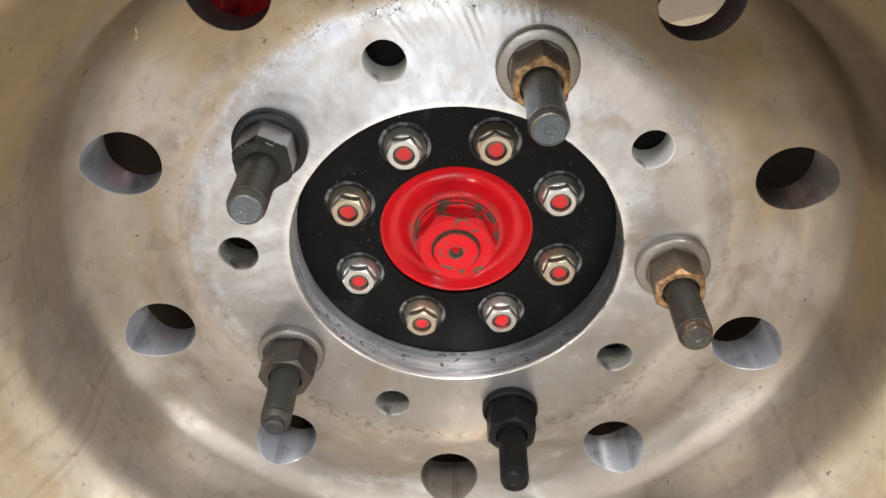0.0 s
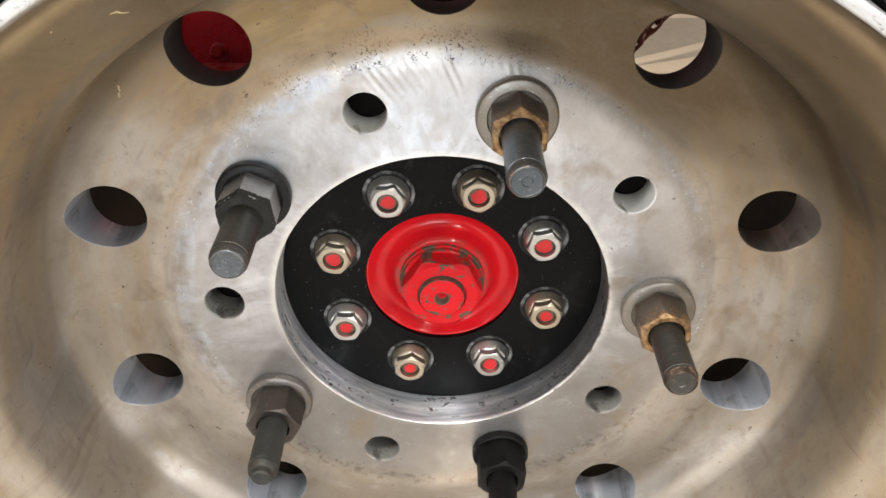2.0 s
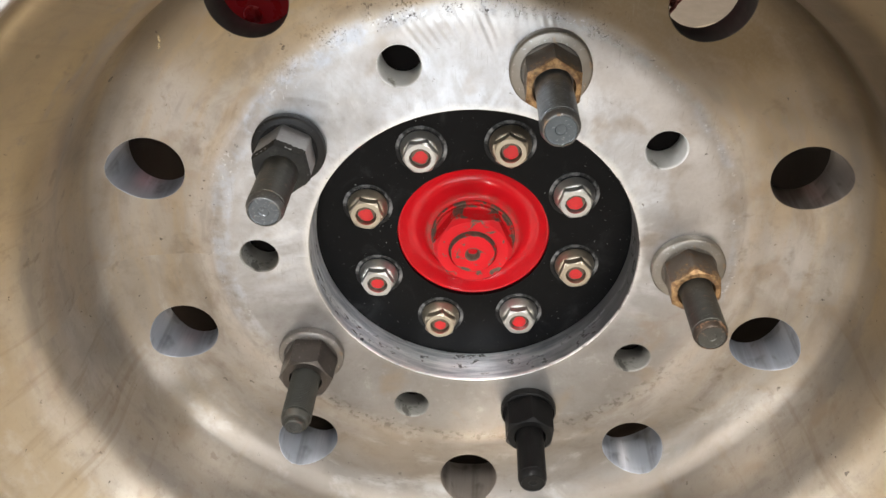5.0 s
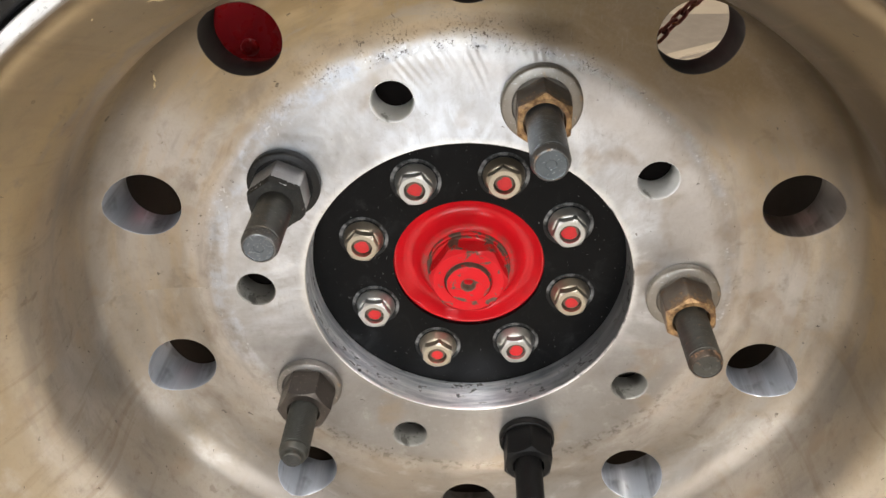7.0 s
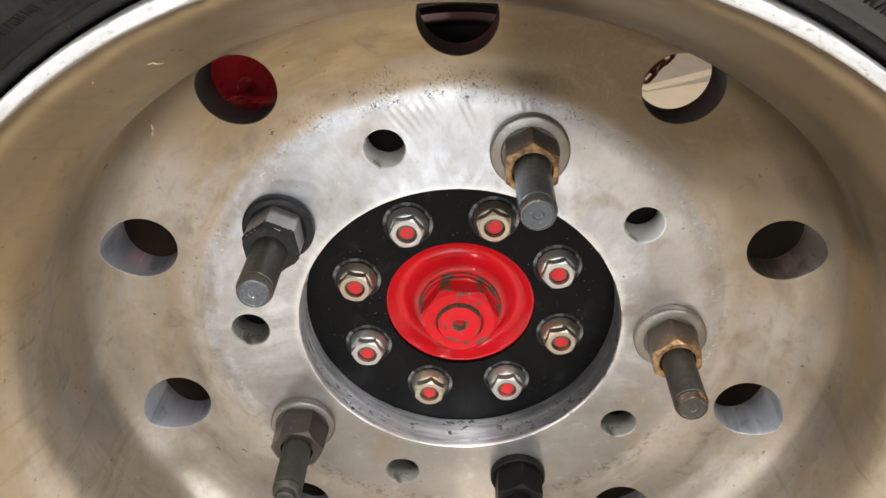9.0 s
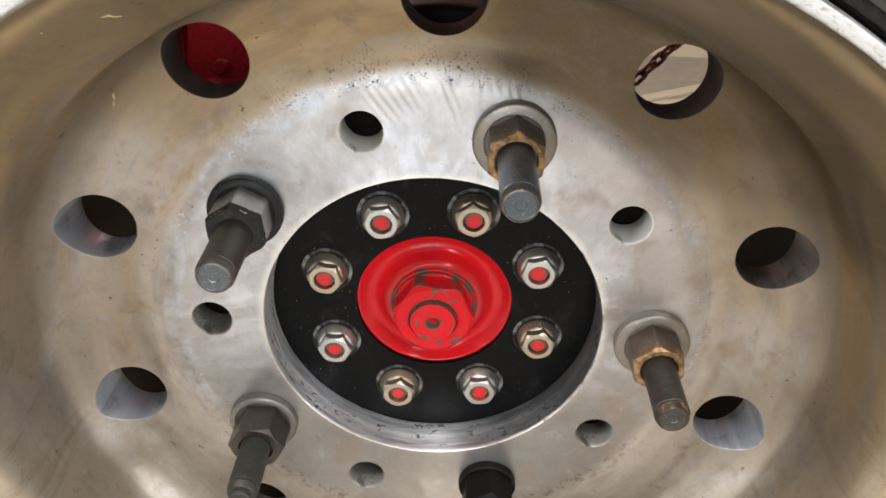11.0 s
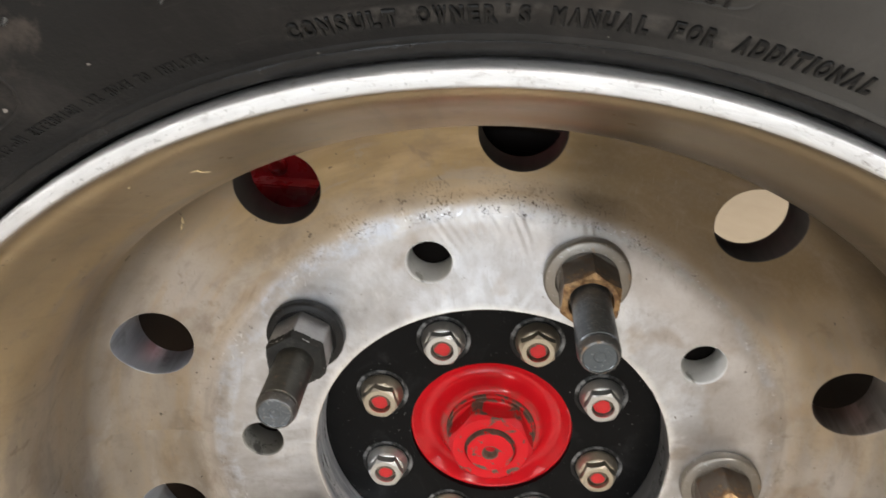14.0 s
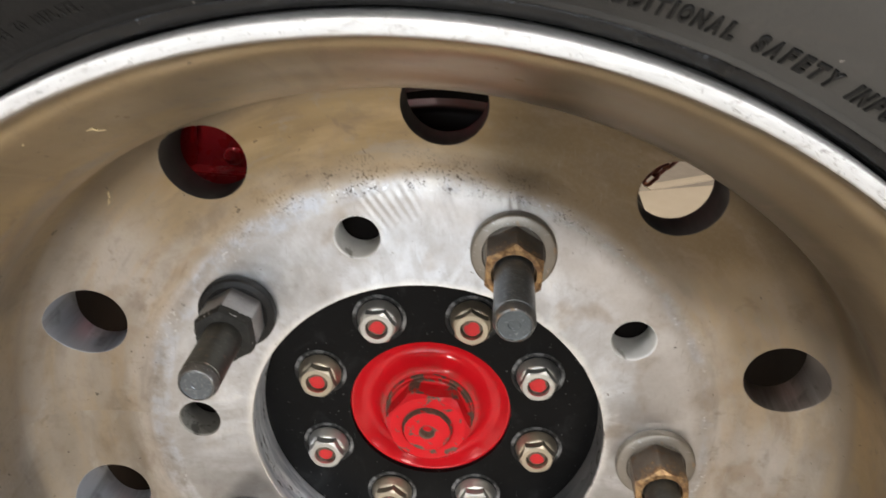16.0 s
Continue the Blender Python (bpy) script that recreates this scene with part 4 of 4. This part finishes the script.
part("border_rib", rib([(0.330, 90.2), (0.3240, 90.15), (0.3203, 90.05), (0.3175, 89.8), (0.3157, 89.3), *arc(0.3149, 88.5, 82.4, 16), (0.3150, 81.6), (0.3162, 80.95), (0.3190, 80.6), (0.3243, 80.55), (0.330, 80.5)], 0.0004, 0.0004), RUBBER, TYRE, "thin raised line", 60)
part("border_rib", rib([(0.345, 119.8), (0.331, 120.4), (0.3234, 120.5), (0.3182, 120.6), (0.3136, 121.2), (0.3112, 122.3), (0.3104, 123.9), *arc(0.3100, 126.0, 150.0, 20)], 0.0005, 0.0006), RUBBER, TYRE, "thin raised line", 60)
for deg in (86.3, 85.3, 83.5):
    part("lettering", rib([(0.3221, deg), (0.3240, deg), (0.3262, deg)], 0.0009, 0.0012), RUBBER, TYRE, "raised rubber mark, not legible", 60)


def nib(r, deg, tall):
    """A small rubber whisker left by a vent of the mould."""
    bm = lathe([(0.0011, -0.0004), (0.0008, 0.0006), (0.0006, tall * 0.7), (0.0004, tall), (0.0, tall)], 10)
    o = part("vent_nib", bm, RUBBER, TYRE, "small rubber whisker")
    foot, tip = on_sidewall(r, radians(deg), 0.0), on_sidewall(r, radians(deg), 1.0)
    o.matrix_local = Matrix.Translation(foot) @ (tip - foot).to_track_quat("Z", "Y").to_matrix().to_4x4()


nib(0.3253, 110.05, 0.0034)
nib(0.3161, 97.6, 0.0026)
nib(0.3354, 117.6, 0.0030)


def bead_flash():
    """The ragged, shiny lip of rubber where the tyre meets the rim."""
    bm, rnd, n = bmesh.new(), random.Random(11), 420
    rows, lift = [], 0.0
    for i in range(n):
        a = 2 * math.pi * i / n
        lift = 0.72 * lift + rnd.uniform(-0.0003, 0.0003) + (0.0009 if rnd.random() < 0.05 else 0.0)
        r0 = 0.2899 + lift * 0.4
        turn = rnd.uniform(-0.00022, 0.00022)
        row = [(r0 - 0.0004, -0.1418), (r0, -0.1448 - lift), (r0 + 0.0009, -0.1466 - lift * 1.4 + turn), (r0 + 0.0026, -0.1472 - lift - turn), (r0 + 0.0046, -0.1482 - lift * 0.5 + turn), (r0 + 0.0062, -0.1480)]
        rows.append([bm.verts.new((r * math.cos(a), y, r * math.sin(a))) for r, y in row])
    for a, b in zip(rows, rows[1:] + rows[:1]):
        for k in range(len(a) - 1):
            bm.faces.new((a[k], a[k + 1], b[k + 1], b[k]))
    return bm


part("bead_flash", bead_flash(), FLASH, TYRE, "ragged shiny black rubber edge", 60)
part("rim_rib", rib(arc(0.2966, 0, 360, 220), 0.0009, 0.0009), RUBBER, TYRE, "raised line round the bead", 60)


# ---------------------------------------------------------------- the hub in the bore
HUB = thing("axle_hub", None, None, on_face(0, 0.029, 0), "black axle hub with a dished red centre inside the wheel's bore", "hub")


def hub():
    e = HUB
    part("flange", lathe(smooth_path([(0.0532, -0.012), (0.0532, -0.0012), (0.0536, -0.0003), (0.0545, 0.0), (0.08, 0.0), (0.104, 0.0), (0.1100, 0.0), (0.1112, -0.0006), (0.1116, -0.003)], 2)
                         + [(0.1116, -0.02), (0.0532, -0.02)], 128, closed=True), BLACK, e, "black enamelled flange plate")
    part("drum", lathe([(0.05, -0.022), (0.1120, -0.022), (0.1130, 0.0030), (0.1630, 0.0030), (0.1630, -0.020), (0.1500, -0.030), (0.1500, -0.124), (0.1630, -0.126), (0.1630, -0.140), (0.1710, -0.150), (0.1710, -0.27), (0.05, -0.275)], 128, closed=True), DRUM, e, "black iron brake drum")
    part("drum_shoulder", lathe([(0.1420, -0.1013), (0.1560, -0.1010), (0.1566, -0.1003), (0.1685, -0.1003), (0.1712, -0.1016), (0.1728, -0.1042), (0.1732, -0.1080), (0.1732, -0.122), (0.1635, -0.1255)], 128), SHOULDER, e, "brown-black rounded shoulder of the drum")


hub()


def red_cap():
    """The dished red cap with its big central nut; local z runs outwards from the flange's face."""
    e = HUB
    dish = [(0.0530, -0.0050), (0.0528, -0.0040), (0.0522, -0.0037), (0.0514, -0.0039), (0.0505, -0.0047), (0.0480, -0.0072), (0.0455, -0.0092), (0.0428, -0.0102), (0.0400, -0.0098),
            (0.0375, -0.0080), (0.0352, -0.0050), (0.0333, -0.0020), (0.0316, -0.0004), (0.0303, 0.0), (0.0290, 0.0)]
    part("dish", lathe(smooth_path(dish, 4) + [(0.0290, -0.021), (0.0530, -0.021)], 128, closed=True), RED_GLOSS, e, "glossy red dished plate")
    part("washer", lathe([(0.012, -0.004), (0.0289, -0.004), (0.0289, 0.0012), (0.0283, 0.0020), (0.0274, 0.0021), (0.0272, 0.0046), (0.0264, 0.0053), (0.012, 0.0053)], 96, closed=True), RED, e, "worn red stepped washer")
    part("nut", hexagon(0.0247, 0.0050, 0.0190, radians(55), 0.0156, 0.9, 120, 0.0020, 0.0272), RED, e, "chipped red hexagon nut")
    part("bolt_end", lathe([(0.0146, 0.0140), (0.0149, 0.0212), (0.0146, 0.0220), (0.0136, 0.0224), (0.0054, 0.0224), (0.0045, 0.0220), (0.0036, 0.0180), (0.0020, 0.0170), (0.0, 0.0176)], 56), RED, e, "chipped red bolt end with a centre mark")


red_cap()


def hub_nut(k, angle, turn, yellow, mark):
    e = thing("hub_nut", None, None, on_face(0.0753 * math.cos(angle), 0.029, 0.0753 * math.sin(angle)),
              "yellowed zinc flange nut with a red paint mark" if yellow else "bright zinc flange nut with a red paint mark", "nut", "nuts round the hub flange")
    metal = ZINC_YELLOW if yellow else ZINC
    part("flange", lathe(smooth_path([(0.0135, 0.0001), (0.0138, 0.0008), (0.0135, 0.0022), (0.0125, 0.0046), (0.0114, 0.0068), (0.0100, 0.0076), (0.0070, 0.0080)], 3), 48), metal, e)
    part("nut", hexagon(0.0102, 0.0045, 0.0128, turn, 0.0066, 0.85, 72, 0.0046), metal, e)
    ring = lathe([(0.0144, 0.0), (0.0147, 0.0002), (0.0166, 0.0002), (0.0169, 0.0)], 48)
    part("scuff_ring", ring, SCUFF, e, "thin grey scuffed ring in the black paint")
    stud = part("stud", lathe([(0.0064, 0.001), (0.0064, 0.0092), (0.0058, 0.0100), (0.0, 0.0100)], 32), HUB_STUD, e, "brown rusty stud end")
    bm = bmesh.new()
    rim = random.Random(40 + k)
    waves = [(n, rim.uniform(0.03, 0.11), rim.uniform(0, 6.28)) for n in (1, 2, 3, 4, 6, 9)]
    ring = []
    for i in range(28):
        a = 2 * math.pi * i / 28
        r = 0.0050 * mark * (1 + sum(h / n ** 0.5 * math.sin(n * a + p) for n, h, p in waves))
        r = min(r, 0.0058)
        ring.append(bm.verts.new((r * math.cos(a), r * math.sin(a) - 0.0009, 0.0101)))
    top = bm.verts.new((0, -0.0006, 0.0105))
    for i in range(28):
        bm.faces.new((ring[i], ring[(i + 1) % 28], top))
    part("paint_mark", bm, RED_MARK, stud, "bright red paint dab")


for k in range(8):
    hub_nut(k, radians(27.3 + 45.0 * k), radians((12, 35, 8, 50, 0, 22, 5, 14)[k]), k in (1, 3, 5, 7), (1.0, 0.95, 0.9, 0.95, 0.85, 0.8, 0.95, 0.85)[k])


# ---------------------------------------------------------------- the five wheel nuts on their studs
def lug_nut(px, pz, reach, stud_r, turn, collar, nut, stud, label, collar_r=0.0236, thread=False, pilot=0.0, flat=0.0165, tip_metal=None, edge=None, greasy=False):
    tip_metal = tip_metal or stud
    e = thing("wheel_nut", None, None, on_face(px, 0.0, pz), label, "wheel nut", "nuts on the wheel studs")
    c = collar_r
    part("collar", lathe(smooth_path([(c - 0.0005, 0.0002), (c, 0.0008), (c, 0.0050), (c - 0.0004, 0.0060), (c - 0.0013, 0.0066)], 3) + [(flat * 1.17, 0.0069), (flat * 1.12, 0.0061), (flat * 1.06, 0.0060), (0.0120, 0.0060)], 80), collar, e, "round steel collar")
    part("nut", hexagon(flat, 0.0052, 0.0300, turn, stud_r + 0.0009, 0.80, 96, 0.006), nut, e, "hexagon nut")
    shaft = [(stud_r, -0.010)]
    if thread:
        z, pitch = 0.012, 0.0015
        while z < reach - 0.006:
            shaft += [(stud_r, z), (stud_r, z + 0.0004), (stud_r - 0.0007, z + 0.00075), (stud_r - 0.0007, z + 0.0011)]
            z += pitch
    else:
        shaft += [(stud_r, 0.03), (stud_r * 0.995, 0.055)]
        for g in (reach - 0.0066,):
            shaft += [(stud_r, g), (stud_r - 0.0003, g + 0.0003), (stud_r - 0.0003, g + 0.0006), (stud_r, g + 0.0009)]
    shaft += [(stud_r, reach - 0.0042), (stud_r * 0.97, reach - 0.0034), (stud_r * 0.90, reach - 0.0008), (stud_r * 0.86, reach - 0.0002), (stud_r * 0.80, reach)]
    if pilot:
        shaft += [(pilot, reach), (pilot * 0.98, reach + 0.0030), (pilot * 0.86, reach + 0.0038)]
        reach += 0.0038
    else:
        reach -= 0.0003
        shaft += [(stud_r * 0.78, reach)]
    if edge:
        # the turned-off edge of the end, rubbed bright
        body, bright = shaft[:-5], shaft[-6:-1]
        part("worn_edge", lathe(bright, 56), edge, e, "worn edge round the stud's end", 24)
        shaft = body
    part("stud", lathe(shaft, 56), stud, e, "steel stud end", 24)
    if greasy:
        rnd, bm = random.Random(5), bmesh.new()
        rings = [[], [], [], []]
        for i in range(64):
            a = 2 * math.pi * i / 64
            hexa = flat / math.cos((a - turn) % (math.pi / 3) - math.pi / 6)
            lump = rnd.uniform(-1, 1)
            low = 0.6 + 0.4 * math.sin(-a)
            for ring, r, z in zip(rings, (hexa - 0.0002, hexa * (1.025 + 0.010 * lump), hexa * (0.96 + 0.015 * lump), stud_r - 0.0002), (0.0240 - 0.004 * low + 0.0012 * lump, 0.0282 + 0.0008 * lump * low, 0.0312 + 0.0004 * lump, 0.0312)):
                ring.append(bm.verts.new((r * math.cos(a), r * math.sin(a), z)))
        for p, q in zip(rings, rings[1:]):
            for i in range(64):
                k = (i + 1) % 64
                bm.faces.new((p[i], p[k], q[k], q[i]))
        part("grease", bm, GREASE, e, "dark caked grease on the nut's end", 50)
    tip = pilot * 0.86 if pilot else stud_r * 0.78
    face = lathe([(tip, reach), (tip * 0.96, reach - 0.0003), (tip * 0.60, reach - 0.0004), (0.0030, reach - 0.0003), (0.0026, reach - 0.0008), (0.0, reach - 0.0010)], 40)
    part("end_face", face, tip_metal, e, "flat end of the stud with a centre dimple")


lug_nut(0.0421, 0.1362, 0.0790, 0.0103, radians(90), COLLAR_GREY, NUT_RUST, BOLT_STEEL, "rust-browned wheel nut with grey collar on a long blued stud", flat=0.0148, tip_metal=TIP_STEEL, edge=WORN_STEEL)
lug_nut(-0.1130, 0.0834, 0.0755, 0.0107, radians(95), COLLAR_DARK, NUT_BLUE, BOLT_DARK, "grey steel wheel nut with dark collar on a long stud", 0.0226, flat=0.0156, tip_metal=BOLT_STEEL, edge=WORN_STEEL, greasy=True)
lug_nut(-0.1150, -0.0842, 0.0705, 0.0100, radians(60), COLLAR_OIL, NUT_GREY, BOLT_OIL, "grey steel wheel nut with collar on an oily threaded stud", 0.0234, True, 0.0066, tip_metal=GREASE)
lug_nut(0.0439, -0.1359, 0.0720, 0.0100, radians(85), BOLT_BLACK, BOLT_BLACK, BOLT_BLACK, "matt black wheel nut and collar on a black stud", 0.0206)
lug_nut(0.1412, -0.0005, 0.0735, 0.0103, radians(100), COLLAR_GREY, NUT_RUST, BOLT_DARK, "rust-browned wheel nut with grey collar on a dark stud", 0.0240, flat=0.0152, tip_metal=BOLT_DARK, edge=WORN_BROWN)


# ---------------------------------------------------------------- what stands behind the wheel
def chassis():
    e = thing("chassis_frame", None, None, pose(-0.2, 0.30, HUB_Z), "red painted steel chassis frame behind the wheel", "chassis")
    panel = part("panel", box(bmesh.new(), -0.085, 0.16, 0.0, 0.012, 0.045, 0.36, 0.002), RED_FRAME, e)
    panel.matrix_local = pose(0, -0.022, 0, -24)
    part("ledge", box(bmesh.new(), -0.085, 0.16, -0.020, 0.030, 0.040, 0.049, 0.0015), RED_FRAME, e, "red ledge plate")
    part("apron", box(bmesh.new(), -0.085, 0.16, -0.008, 0.004, -0.03, 0.040, 0.001), RED_FRAME, e, "red plate under the ledge")
    part("tube", lathe([(0.0, -0.05), (0.015, -0.05), (0.015, 0.030), (0.012, 0.034), (0.0, 0.034)], 32), RED_FRAME, e, "round red tube under the ledge").location = (-0.02, -0.032, 0)
    part("column", lathe([(0.0, 0.049), (0.02, 0.049), (0.02, 0.30), (0.0, 0.30)], 32), RED_FRAME, e, "round red tube").location = (-0.062, 0.004, 0)
    part("rail", box(bmesh.new(), -0.10, 0.75, 0.17, 0.23, 0.30, 0.37, 0.004), RED_FRAME, e, "red cross rail")
    part("rail_hook", box(bmesh.new(), 0.545, 0.60, -0.012, 0.17, 0.300, 0.325, 0.003), RED_FRAME, e, "red bracket that carries the chain")
    part("rail_bracket", box(bmesh.new(), -0.10, -0.04, 0.012, 0.17, 0.30, 0.33, 0.003), RED_FRAME, e)
    bm = lathe([(0.0, 0.016), (0.005, 0.015), (0.0078, 0.010), (0.008, 0.0)], 24)
    b = part("bolt", bm, RED_FRAME, e, "red painted bolt head")
    b.matrix_local = pose(-0.005, -0.002, 0.060, 66)


chassis()


def chain():
    e = thing("chain", None, None, pose(0.1695, 0.30, HUB_Z + 0.0645), "rusty red-brown iron chain hanging from the red chassis behind the wheel", "chain")
    bm = bmesh.new()
    straight, bend, wire = 0.0038, 0.0037, 0.0019
    path = []
    for i in range(9):
        a = math.pi * i / 8
        path.append((bend * math.cos(a), straight + bend * math.sin(a)))
    for i in range(9):
        a = math.pi + math.pi * i / 8
        path.append((bend * math.cos(a), -straight + bend * math.sin(a)))
    rows = []
    for i, (px, pz) in enumerate(path):
        (ax, az), (bx, bz) = path[i - 1], path[(i + 1) % len(path)]
        d = Vector((bx - ax, 0, bz - az)).normalized()
        s = Vector((d.z, 0, -d.x))
        rows.append([bm.verts.new(Vector((px, 0, pz)) + s * wire * math.cos(t) + Vector((0, 1, 0)) * wire * math.sin(t)) for t in [2 * math.pi * k / 8 for k in range(8)]])
    for a, b in zip(rows, rows[1:] + rows[:1]):
        for k in range(8):
            bm.faces.new((a[k], a[(k + 1) % 8], b[(k + 1) % 8], b[k]))
    me = mesh_of("link", bm, CHAIN_RUST, 60)
    pts = [Vector((0.642 * 0.0112 * i, 0.0, 0.766 * 0.0112 * i)) for i in range(30)]
    for i, (p, q) in enumerate(zip(pts, pts[1:])):
        link = new("link", me)
        link.parent = e
        turn = (q - p).to_track_quat("Z", "Y").to_matrix().to_4x4()
        link.matrix_local = Matrix.Translation((p + q) / 2) @ turn @ pose(0, 0, 0, 0, 0, 35 + 90 * (i % 2))


chain()


# ---------------------------------------------------------------- small litter caught in the rim
def straw(at_r, deg, y, length, turn):
    rnd = random.Random(int(deg * 10))
    bm = bmesh.new()
    rows, p = [], Vector((0, 0, 0))
    for i in range(6):
        a = radians(turn) + rnd.uniform(-0.6, 0.6)
        p = p + Vector((math.cos(a), 0, math.sin(a))) * length / 5
        w = 0.0004 * (0.5 + math.sin(math.pi * (i + 0.5) / 6))
        rows.append([bm.verts.new(p + Vector((w * math.cos(t), -0.0006 + w * math.sin(t), w * math.cos(t + 1)))) for t in (0, 1.6, 3.1, 4.7)])
    for a, b in zip(rows, rows[1:]):
        for k in range(4):
            bm.faces.new((a[k], a[(k + 1) % 4], b[(k + 1) % 4], b[k]))
    a = radians(deg)
    thing("straw_fleck", bm, STRAW, pose(at_r * math.cos(a), y, HUB_Z + at_r * math.sin(a)), "pale dry straw fleck stuck to the rim", "straw fleck", "straw flecks on the rim")


straw(0.2655, 118.6, -0.1232, 0.0075, 8)
straw(0.2704, 122.6, -0.1318, 0.003, 100)
straw(0.2362, 137.8, -0.0125, 0.0040, -75)
straw(0.2338, 139.2, -0.0090, 0.0040, -100)
